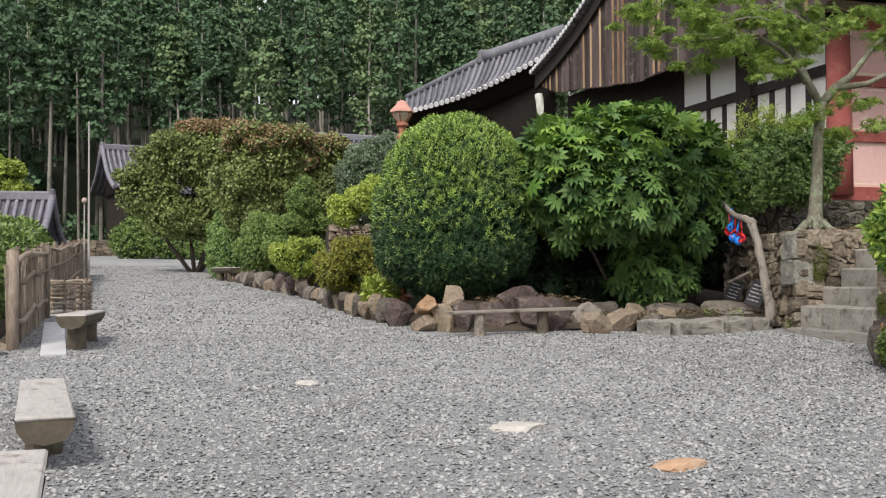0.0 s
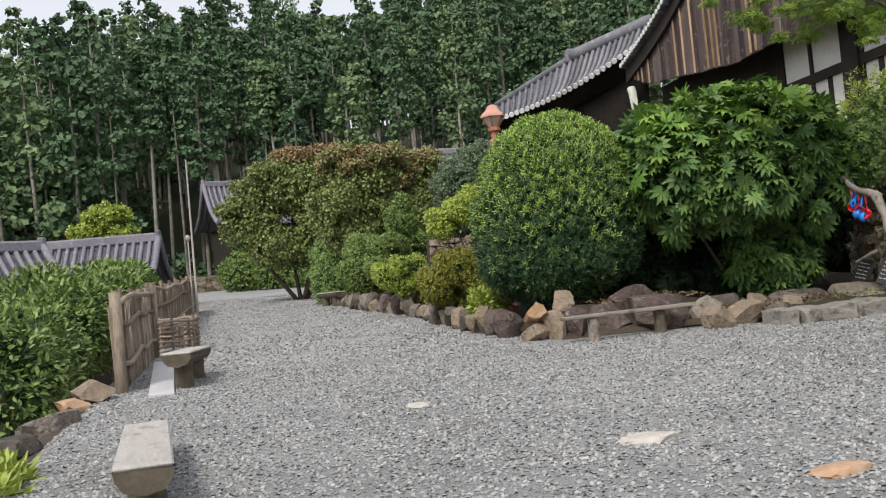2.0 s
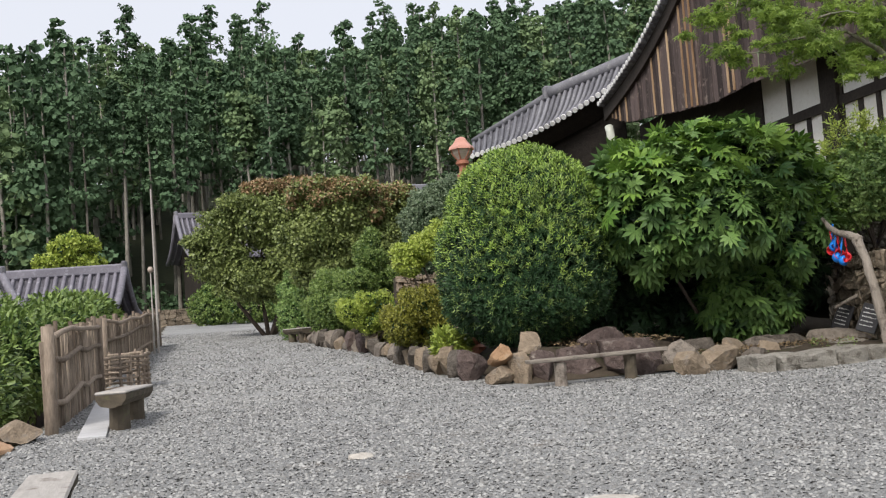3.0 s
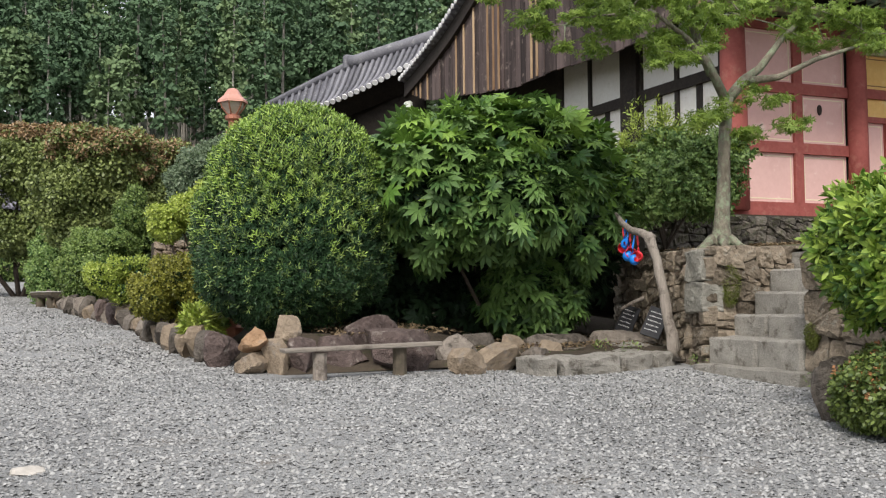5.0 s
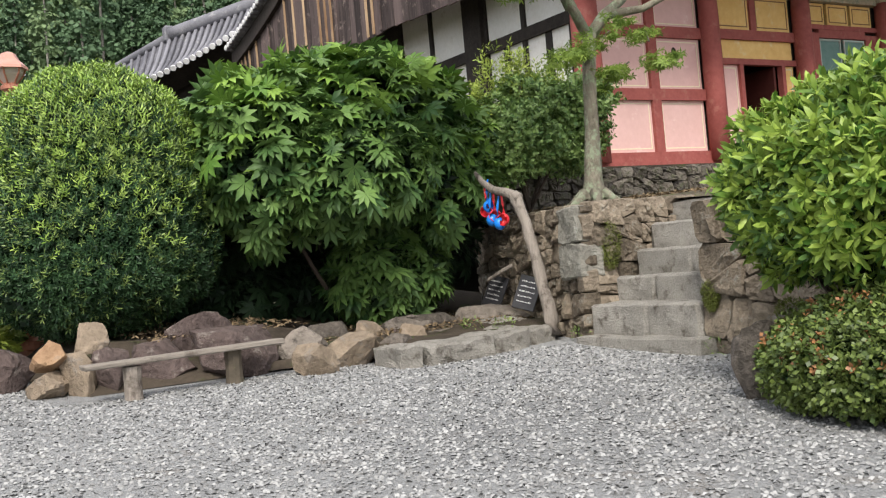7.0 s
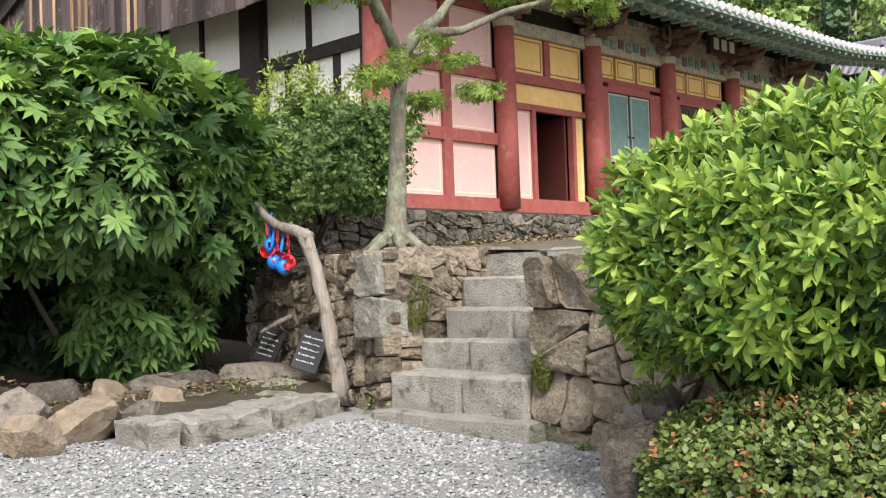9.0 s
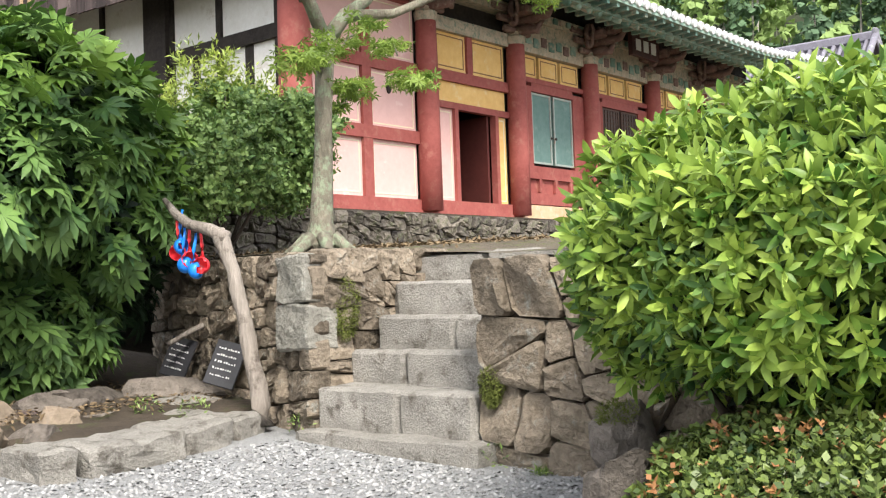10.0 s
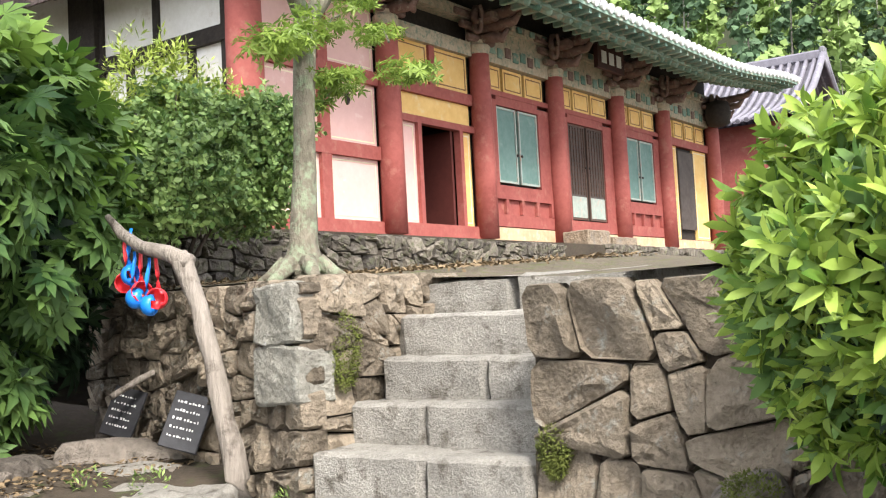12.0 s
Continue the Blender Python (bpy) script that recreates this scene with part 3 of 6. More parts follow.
def stone_mesh(poly, seed, depth, mat):
    """One rough face stone from its outline: rounded rim, uneven front towards -y."""
    rng = random.Random(seed)
    ring, blunt = [], []
    for k, (ax, az) in enumerate(poly):
        for bx, bz in (poly[k - 1], poly[(k + 1) % len(poly)]):
            q = min(rng.uniform(0.06, 0.22), 0.06 / max(math.hypot(bx - ax, bz - az), 0.01))
            blunt.append((ax + (bx - ax) * q, az + (bz - az) * q))
    poly = blunt
    for (ax, az), (bx, bz) in zip(poly, poly[1:] + poly[:1]):
        L = math.hypot(bx - ax, bz - az)
        ring.append((ax * rng.uniform(0.95, 1.0), az * rng.uniform(0.95, 1.0)))
        if L > 0.1:
            k = rng.uniform(0.35, 0.65)
            ring.append(((ax + (bx - ax) * k) * rng.uniform(0.96, 1.03), (az + (bz - az) * k) * rng.uniform(0.96, 1.03)))
    n = len(ring)
    bm = bmesh.new()
    tx, tz = rng.uniform(-0.2, 0.2), rng.uniform(-0.2, 0.2)
    layers = []
    for k, (inset, y) in enumerate(((1.0, 0.12), (0.995, -depth * 0.45), (0.955, -depth * 0.85), (0.72, -depth * 0.95), (0.4, -depth))):
        layers.append([bm.verts.new((x * inset, y + (x * tx + z * tz) * (0 if k < 2 else 1) + (rng.uniform(-0.28, 0.28) * depth if k > 1 else 0), z * inset)) for x, z in ring])
    for a, b in zip(layers, layers[1:]):
        for i in range(n):
            bm.faces.new((a[i], a[(i + 1) % n], b[(i + 1) % n], b[i]))
    mid = bm.verts.new((0, -depth * rng.uniform(0.85, 1.12), 0))
    for i in range(n):
        bm.faces.new((layers[-1][i], layers[-1][(i + 1) % n], mid))
    bmesh.ops.recalc_face_normals(bm, faces=bm.faces[:])
    me = bpy.data.meshes.new("stone")
    bm.to_mesh(me)
    bm.free()
    me.materials.append(mat)
    me.shade_smooth()
    me.set_sharp_from_angle(angle=radians(22))
    return me


def stone_wall(name, label, start, way, length, z0, z1, seed, course=(0.16, 0.34), width=(0.22, 0.6), mat=WALLSTONE, thick=0.35, gap=0.005, cap=0.0):
    """A rubble wall from start along way (unit x, y); its face looks to the right of way."""
    wall = thing(name, label, "stone wall", kind="structure", at=(start[0], start[1], 0))
    ang = math.degrees(math.atan2(way[1], way[0]))
    rng = random.Random(seed)
    base = pose(0, 0, 0, 0, 0, ang)
    part("wall_core", box(bmesh.new(), (0, 0.05, z0 - 0.3), (length - 0.3, thick, z1 - 0.06), base), SOIL, wall)
    face = [[(0, z0), (length, z0), (length, z1), (0, z1)]]
    stones = []
    while face:
        poly = face.pop()
        us, vs = [p[0] for p in poly], [p[1] for p in poly]
        wide, high = max(us) - min(us), max(vs) - min(vs)
        if wide < width[1] and high < course[1] and (wide * high < rng.uniform(0.5, 1.0) * width[1] * course[1] or min(wide, high) < 0.1):
            stones.append(poly)
            continue
        slant = radians(rng.gauss(0, 15)) + (0 if wide > high * 1.25 else math.pi / 2)
        nx, nz = math.cos(slant), math.sin(slant)
        q = rng.uniform(0.34, 0.66)
        d = nx * (min(us) + wide * q) + nz * (min(vs) + high * q)
        face += [clip(poly, nx, nz, d - gap / 2), clip(poly, -nx, -nz, -d - gap / 2)]
    for poly in stones:
        if len(poly) >= 3 and max(p[1] for p in poly) > z1 - 0.02:
            drop = rng.uniform(0.0, 0.06)
            poly = clip(poly, 0, 1, z1 - drop + 0.02)
        if len(poly) < 3 or max(p[0] for p in poly) - min(p[0] for p in poly) < 0.05:
            continue
        cx, cz = sum(p[0] for p in poly) / len(poly), sum(p[1] for p in poly) / len(poly)
        ob = new("stone", stone_mesh([(a - cx, b - cz) for a, b in poly], rng.random(), rng.uniform(0.03, 0.085), mat))
        ob.parent = wall
        ob.matrix_basis = base @ pose(cx, 0, cz)
    return wall


# face looks towards -x: way = (0, 1) has its right side at +x, so walls run towards -y
stone_wall("retaining_wall_west", "rough fieldstone retaining wall left of the granite steps", (11.1, 16.9), (-0.2794, -0.9602), 3.95, 0.3, 1.9, 11, course=(0.12, 0.36), width=(0.2, 0.52))
west = bpy.data.objects["retaining_wall_west"]
for k, (low, top, wide) in enumerate(((1.08, 1.46, 0.54), (1.462, 1.86, 0.48))):
    bm = hewn(bmesh.new(), (0.3, wide, top - low), 140 + k, 0.02, 5)
    ob = part("corner_block", bm, QUOIN, west, "large squared lichened corner block")
    ob.matrix_basis = pose(10.12 - 11.1, 13.36 - 16.9, low, 0, 0, -12)
stone_wall("retaining_wall_east", "rough fieldstone retaining wall beside the granite steps", (10.05, 11.5), (0, -1), 3.6, 0.2, 1.76, 12, course=(0.22, 0.5), width=(0.3, 0.8))
stone_wall("stair_cheek_wall", "fieldstone side wall of the steps", (10.08, 13.14), (1, 0), 1.6, 0.3, 1.92, 13)
stone_wall("terrace_wall", "low dark rubble wall carrying the temple terrace", mat=TERRACESTONE, start=(11.6, 16.75), way=(1, 0), length=8.4, z0=1.95, z1=2.64, seed=14, course=(0.12, 0.25), width=(0.14, 0.4))
stone_wall("terrace_wall_far", "low dark rubble wall carrying the temple terrace", mat=TERRACESTONE, start=(21.6, 16.75), way=(1, 0), length=14.0, z0=2.0, z1=2.68, seed=15, course=(0.14, 0.26), width=(0.2, 0.5))
TERRACE_Z = 2.66
terrace = box(bmesh.new(), (11.65, 16.8, 1.6), (40, 19.4, TERRACE_Z))
tagged(mesh_object("terrace", terrace, SOIL), "packed earth terrace in front of the hall", "terrace", kind="structure")

steps = thing("stone_stairs", "worn grey granite steps between fieldstone walls", "stairs", at=(10.0, 12.3, 0.4), kind="structure")
TREADS = [(9.78, 11.35, 13.2, 0.47, 0.0), (9.98, 11.5, 13.12, 0.79, 0.45), (10.35, 11.5, 13.1, 1.06, 0.62), (10.62, 11.5, 13.05, 1.33, 0.44), (10.92, 11.5, 13.12, 1.61, 0.0), (11.3, 11.35, 13.2, 1.86, 0.55)]
for k, (x, y0, y1, z, split) in enumerate(TREADS):
    cuts = [y0, y1] if not split else [y0, y0 + (y1 - y0) * split, y1]
    for a, b in zip(cuts, cuts[1:]):
        low = z - (0.25 if k == 0 else 0.5)
        deep = 0.9 if k < 5 else 2.4
        bm = hewn(bmesh.new(), (deep, b - a - 0.012, z - low), k * 2.3 + a, 0.012, 6)
        bmesh.ops.transform(bm, matrix=pose(x - 10.0 + deep / 2, (a + b) / 2 - 12.3, low - 0.4), verts=bm.verts)
        part("step", bm, GRANITE, steps)
tagged(mesh_object("stair_core", box(bmesh.new(), (10.7, 11.45, 0.2), (13.5, 13.0, 0.7)), SOIL), "earth fill below the steps", "fill", kind="structure")

# ---- temple hall ----
FY, FZ = 18.97, 2.93
hall = thing("temple_hall", "red-columned wooden temple hall with pink and ochre panels, tiled roof", "temple", at=(15.4, FY, 0))
H = (15.4, FY, 0)


def hp(name, x0, y0, z0, x1, y1, z1, mat, parent=None, label="", bevel=0.0):
    return box_part(name, (x0 - H[0], y0 - H[1], z0), (x1 - H[0], y1 - H[1], z1), mat, parent or hall, label, bevel)


COLS = [15.15, 18.33, 21.08, 23.88, 26.75, 29.35, 32.65]
for x in COLS:
    r = 0.26 if x < 16 else 0.2
    bm = lathe(bmesh.new(), [(r * 1.06, FZ), (r * 1.04, 4.2), (r, 5.6), (r * 0.94, 6.5)], (x - H[0], -0.08, 0), 14)
    part("column", bm, RED, hall, smooth=True)
hp("wall_core", 15.2, FY + 0.12, FZ, 18.9, FY + 0.3, 6.6, DARKTIMBER)
hp("wall_core", 20.75, FY + 0.12, FZ, 32.9, FY + 0.3, 6.6, DARKTIMBER)
hp("wall_core", 18.6, FY + 0.12, 4.98, 20.8, FY + 0.3, 6.6, DARKTIMBER)
# room surfaces coloured near-black so the doorway reads as unlit
hp("dark_room", 18.6, FY + 2.2, FZ, 21.4, FY + 2.3, 6.0, OPENING_SHADE)
hp("room_floor", 18.4, FY + 0.3, FZ, 21.4, FY + 2.2, FZ + 0.12, OPENING_SHADE)
hp("room_side", 18.5, FY + 0.3, FZ, 18.6, FY + 2.2, 6.0, OPENING_SHADE)
hp("room_side", 21.3, FY + 0.3, FZ, 21.4, FY + 2.2, 6.0, OPENING_SHADE)
hp("room_ceiling", 18.5, FY + 0.3, 5.3, 21.4, FY + 2.2, 5.4, OPENING_SHADE)
hp("plinth", 15.0, FY - 0.05, 2.5, 21.2, FY + 0.3, FZ + 0.02, RED)
hp("plinth", 21.2, FY - 0.02, 2.5, 32.9, FY + 0.3, FZ + 0.24, RENDERWALL, label="ochre rendered plinth")


def framed_panel(x0, x1, z0, z1, mat, line, y=None):
    """A plastered panel with a thin painted border line."""
    y = FY if y is None else y
    p = hp("panel", x0, y + 0.055, z0, x1, y + 0.13, z1, mat)
    if line:
        bm = bmesh.new()
        t, i = 0.022, 0.055
        for a, b, c, d in ((x0 + i, z0 + i, x1 - i, z0 + i + t), (x0 + i, z1 - i - t, x1 - i, z1 - i), (x0 + i, z0 + i + t, x0 + i + t, z1 - i - t), (x1 - i - t, z0 + i + t, x1 - i, z1 - i - t)):
            box(bm, (a - H[0], y + 0.049 - H[1], b), (c - H[0], y + 0.06 - H[1], d))
        part("border_line", bm, line, p)
    return p


BROWNLINE = material("brown_border_line", (0.20, 0.10, 0.05), (0.3, 0.16, 0.08), 0.85, 10, 2, 0.05)
# pink bay
for z0, z1 in ((3.14, 4.13), (4.34, 5.34), (5.56, 6.6)):
    for x0, x1 in ((15.5, 16.72), (16.94, 18.12)):
        framed_panel(x0, x1, z0, z1, PINK, CREAM)
for z in (3.02, 4.235, 5.45):
    hp("rail", 15.3, FY - 0.02, z - 0.11, 18.2, FY + 0.1, z + 0.11, RED)
hp("stile", 16.72, FY - 0.015, 3.1, 16.94, FY + 0.1, 6.6, RED)
# flat near-black disc paints the shade in the vent opening
bm = lathe(bmesh.new(), [(0.075, 0), (0.07, 0.02)], (0, 0, 0), 14)
bmesh.ops.transform(bm, matrix=pose(17.43 - H[0], 0.05, 5.06, 90) @ Matrix.Diagonal((0.8, 1.5, 1, 1)), verts=bm.verts)
part("vent_hole", bm, OPENING_SHADE, hall, "dark oval vent hole")
# door bay
hp("rail", 18.4, FY - 0.02, FZ, 20.9, FY + 0.12, 3.15, RED)
hp("rail", 18.4, FY - 0.02, 4.87, 20.9, FY + 0.12, 4.99, RED)
framed_panel(18.62, 19.17, 3.15, 4.87, PINK, CREAM)
hp("jamb", 19.17, FY - 0.02, 3.15, 19.27, FY + 0.12, 4.87, RED)
hp("jamb", 20.42, FY - 0.02, 3.15, 20.52, FY + 0.12, 4.87, RED)
framed_panel(20.52, 20.84, 3.15, 4.87, YELLOW, CREAM)
framed_panel(18.6, 20.84, 4.99, 5.38, YELLOW, None)
hp("rail", 18.4, FY - 0.02, 5.38, 20.9, FY + 0.12, 5.58, RED)
framed_panel(18.6, 19.62, 5.6, 6.3, YELLOW, BROWNLINE)
framed_panel(19.78, 20.84, 5.6, 6.3, YELLOW, BROWNLINE)
hp("stile", 19.62, FY, 5.56, 19.78, FY + 0.12, 6.35, RED)
door = hp("door_leaf", 20.28, FY + 0.1, 3.16, 20.34, FY + 0.98, 4.86, material("dark_red_door", (0.07, 0.016, 0.013), (0.12, 0.03, 0.024), 0.7, 9, 1.5, 0.2), label="half-open dark red door leaf")
# three window bays and the narrow end bays
def window_bay(xa, xb, mat_leaf, lattice=False, inner=0.62):
    w = xb - xa
    hp("sill_board", xa + 0.15, FY - 0.02, FZ + 0.26, xb - 0.15, FY + 0.12, 3.42, RED)
    n = 4 if not lattice else 0
    if n:
        hp("apron", xa + 0.15, FY + 0.05, 3.42, xb - 0.15, FY + 0.12, 3.84, RED)
        for i in range(n + 1):
            x = xa + 0.22 + i * (w - 0.5) / n
            hp("apron_stile", x, FY - 0.02, 3.44, x + 0.09, FY + 0.06, 3.72, RED)
        hp("apron_rail", xa + 0.15, FY - 0.02, 3.72, xb - 0.15, FY + 0.06, 3.98, RED)
    z0 = 4.04 if not lattice else 3.45
    hp("side_board", xa + 0.15, FY - 0.01, z0 - 0.06, xa + inner, FY + 0.12, 5.62, RED)
    hp("side_board", xb - inner, FY - 0.01, z0 - 0.06, xb - 0.15, FY + 0.12, 5.62, RED)
    hp("head_board", xa + inner, FY - 0.01, 5.52, xb - inner, FY + 0.12, 5.7, RED)
    mid = (xa + xb) / 2
    for a, b in ((xa + inner + 0.02, mid - 0.05), (mid + 0.05, xb - inner - 0.02)):
        leaf = hp("shutter" if not lattice else "lattice_door", a, FY + 0.035, z0, b, FY + 0.075, 5.5, mat_leaf)
        for c, d, e, g in ((a, z0, a + 0.04, 5.5), (b - 0.04, z0, b, 5.5), (a + 0.04, z0, b - 0.04, z0 + 0.04), (a + 0.04, 5.46, b - 0.04, 5.5)):
            box_part("leaf_frame", (c - H[0], FY + 0.012 - H[1], d), (e - H[0], FY + 0.04 - H[1], g), PAPER if not lattice else LATTICE, leaf)
        if lattice:
            for i in range(1, 6):
                x = a + (b - a) * i / 6
                box_part("lattice_bar", (x - 0.008 - H[0], FY + 0.015 - H[1], z0 + 0.55), (x + 0.008 - H[0], FY + 0.034 - H[1], 5.45), LATTICE, leaf)
            for i in range(14):
                z = z0 + 0.62 + i * 0.1
                box_part("lattice_bar", (a + 0.05 - H[0], FY + 0.018 - H[1], z), (b - 0.05 - H[0], FY + 0.032 - H[1], z + 0.015), LATTICE, leaf)
            box_part("lower_panel", (a + 0.05 - H[0], FY + 0.01 - H[1], z0 + 0.05), (b - 0.05 - H[0], FY + 0.03 - H[1], z0 + 0.5), PAPER, leaf, "faded painted lower panel")
        bm = lathe(bmesh.new(), [(0.03, 0), (0.03, 0.02)], (0, 0, 0), 8)
        bmesh.ops.transform(bm, matrix=pose((b - 0.03 if a < mid - 0.3 and b < mid else a + 0.03) - H[0], 0.0, 4.6, 90), verts=bm.verts)
        part("ring_pull", bm, DARKTIMBER, leaf)
    hp("head_rail", xa + 0.1, FY - 0.02, 5.7, xb - 0.1, FY + 0.12, 5.8, RED)
    n = 3
    for i in range(n):
        a, b = xa + 0.22 + i * (w - 0.4) / n, xa + 0.22 + (i + 1) * (w - 0.4) / n - 0.1
        framed_panel(a, b, 5.82, 6.28, YELLOW, BROWNLINE)


window_bay(21.08, 23.88, GREENDOOR)
DARKGLASS = material("dark_door_paper", (0.05, 0.04, 0.035), (0.11, 0.09, 0.08), 0.7, 8, 2, 0.1)
window_bay(23.88, 26.75, DARKGLASS, True)
window_bay(26.75, 29.35, GREENDOOR, inner=0.5)
framed_panel(29.6, 30.4, 3.2, 5.6, YELLOW, CREAM)
framed_panel(31.5, 32.4, 3.2, 5.6, YELLOW, CREAM)
hp("lattice_door", 30.45, FY + 0.03, 3.45, 31.45, FY + 0.1, 5.5, DARKGLASS)
for i in range(4):
    framed_panel(29.6 + i * 0.72, 30.2 + i * 0.72, 5.82, 6.28, YELLOW, BROWNLINE)
hp("head_rail", 29.4, FY - 0.02, 5.6, 32.6, FY + 0.12, 5.8, RED)
# beams, brackets, rafters
hp("tie_beam", 18.3, FY - 0.05, 6.3, 20.9, FY + 0.12, 6.56, FADED)
hp("tie_beam", 15.3, FY - 0.05, 6.6, 18.3, FY + 0.12, 6.85, RED)
hp("tie_beam", 21.0, FY - 0.06, 6.3, 32.9, FY + 0.14, 6.95, FADED, label="faded painted lintel frieze")
for k in range(47):
    x = 21.2 + k * 0.25
    hp("rafter_end_boss", x - 0.07, FY - 0.2, 7.0, x + 0.07, FY - 0.14, 7.12, DANCHEONG if k % 2 else FADED, bevel=0.015)
hp("plate", 15.0, FY - 0.14, 6.95, 32.9, FY + 0.14, 7.15, FADED)
hp("inner_wall", 15.2, FY + 0.14, 6.5, 32.9, FY + 0.3, 7.9, DARKTIMBER)
for x in COLS[1:]:
    b = bmesh.new()
    lathe(b, [(0.2, 6.35), (0.22, 6.5), (0.17, 6.55), (0.19, 6.6)], (x - H[0], -0.08, 0), 12)
    part("capital", b, FADED, hall)
    for z, ln, dz in ((6.62, 0.75, 0.0), (6.82, 1.05, 0.06), (7.02, 1.35, 0.1)):
        bm = bmesh.new()
        pts = [(x - H[0], 0.1, z), (x - H[0], -ln * 0.55, z), (x - H[0], -ln * 0.85, z - 0.05 + dz), (x - H[0], -ln, z + 0.1 + dz)]
        tube(bm, pts, [0.1, 0.11, 0.08, 0.035], 6)
        part("bracket_arm", bm, BRACKET, hall, smooth=True)
        part("bracket_arm", box(bmesh.new(), (x - 0.42 - (z - 6.6) - H[0], -0.2, z - 0.06), (x + 0.42 + (z - 6.6) - H[0], -0.08, z + 0.07), bevel=0.03), BRACKET, hall)
for x in COLS[1:]:
    for sgn in (-1, 1):
        for z, r in ((6.78, 0.16), (7.0, 0.2)):
            pts = [(x + sgn * (0.18 + 0.42 * q + r * math.sin(q * 5.5) * (0.3 + 0.7 * q)) - H[0], -0.22 - 0.25 * q, z + r * math.cos(q * 5.5) * 0.8) for q in np.linspace(0, 1, 10)]
            part("bracket_scroll", tube(bmesh.new(), pts, [0.075, 0.075, 0.07, 0.065, 0.06, 0.055, 0.05, 0.045, 0.04, 0.03], 6), BRACKET, hall, smooth=True)
    part("bracket_block", box(bmesh.new(), (x - 0.3 - H[0], -0.62, 6.86), (x + 0.3 - H[0], -0.1, 7.06), bevel=0.05), BRACKET, hall)
for k in range(41):
    x = 21.3 + k * 0.28
    if min(abs(x - c) for c in COLS) > 0.35:
        hp("frieze_boss", x - 0.1, FY - 0.085, 6.42 + 0.05 * (k % 2), x + 0.1, FY - 0.055, 6.62 + 0.05 * (k % 2), DANCHEONG if k % 3 else BRACKET, bevel=0.01)
hp("name_board", 24.7, FY - 0.72, 6.62, 25.95, FY - 0.62, 7.12, material("name_board_black", (0.03, 0.015, 0.012), (0.08, 0.03, 0.025), 0.6, 8, 2, 0.1), label="dark name board with pale brush characters")
for i in range(3):
    hp("brush_character", 24.86 + i * 0.35, FY - 0.735, 6.74, 25.08 + i * 0.35, FY - 0.724, 7.0, CHALK)
for k, (x, w, d, h) in enumerate(((23.8, 0.95, 0.6, 0.46), (24.85, 1.15, 0.75, 0.34))):
    ob = mesh_object("door_step", hewn(bmesh.new(), (w, d, h), 60 + k, 0.012, 4), ROCK_TAN)
    ob.matrix_basis = pose(x, 18.3, TERRACE_Z - 0.01)
    tagged(ob, "pale dressed stepping block before the lattice door", "step", "door steps")
# black rounded object of unknown use; lantern is only a stand-in category
bm = lathe(bmesh.new(), [(0.12, -0.36), (0.3, -0.3), (0.36, 0.0), (0.3, 0.3), (0.1, 0.36)], sides=14)
hung_object = mesh_object("hanging_black_object", bm, DARKTIMBER, smooth=True)
hung_object.location = (32.3, 18.55, 6.62)
tagged(hung_object, "black rounded object hung under the eave at the end column", "lantern")
# roof: front slope, back slope, gable boards
RIDGE_Y, RIDGE_Z = 26.0, 11.6
X0, X1 = 14.2, 33.7


def eave_lift(x):
    """The front eave bows up towards its ends."""
    return 0.42 * smooth01(26, X1, x) ** 2 * 1.0 + 0.16 * smooth01(22, X0, x)


def slope_pt(s, x, y0, z0, y1, z1):
    """A sagging slope: s = 0 at the ridge, 1 at the eave."""
    return (y0 + (y1 - y0) * s, z0 + (z1 - z0) * s - 0.55 * math.sin(math.pi * s) * (1 - 0.25 * s))


def tiled_slope(parent, origin, x0, x1, ridge, eave, pitch, lift, mat, cap=True, thick=0.12, end=LIME, rr=0.085):
    """Pan surface, round cover-tile ribs and lime-plugged ends."""
    ox, oy, oz = origin
    n = 9
    xs = np.linspace(x0, x1, max(int((x1 - x0) / 0.6), 2))
    bm = bmesh.new()
    top = [[bm.verts.new((x - ox, slope_pt(s, x, *ridge, *eave)[0] - oy, slope_pt(s, x, *ridge, *eave)[1] + lift(x) * s - oz)) for s in np.linspace(0, 1, n)] for x in xs]
    for a, b in zip(top, top[1:]):
        for k in range(n - 1):
            bm.faces.new((a[k], b[k], b[k + 1], a[k + 1]))
    bmesh.ops.solidify(bm, geom=bm.faces[:], thickness=thick)
    part("pan_tiles", bm, mat, parent, smooth=False)
    count = int((x1 - x0) / pitch)
    for i in range(count + 1):
        x = x0 + i * (x1 - x0) / count
        pts = [(x - ox, slope_pt(s, x, *ridge, *eave)[0] - oy, slope_pt(s, x, *ridge, *eave)[1] + lift(x) * s + 0.05 - oz) for s in np.linspace(0, 1, n)]
        rib = part("cover_tile", tube(bmesh.new(), pts, [rr] * n, 6), mat, parent, smooth=True)
        if cap:
            e = Vector(pts[-1])
            way = (e - Vector(pts[-2])).normalized()
            part("eave_end_tile", tube(bmesh.new(), [e + way * -0.01, e + way * 0.05], [rr * 1.12, rr * 1.0], 10), end, rib, smooth=False)


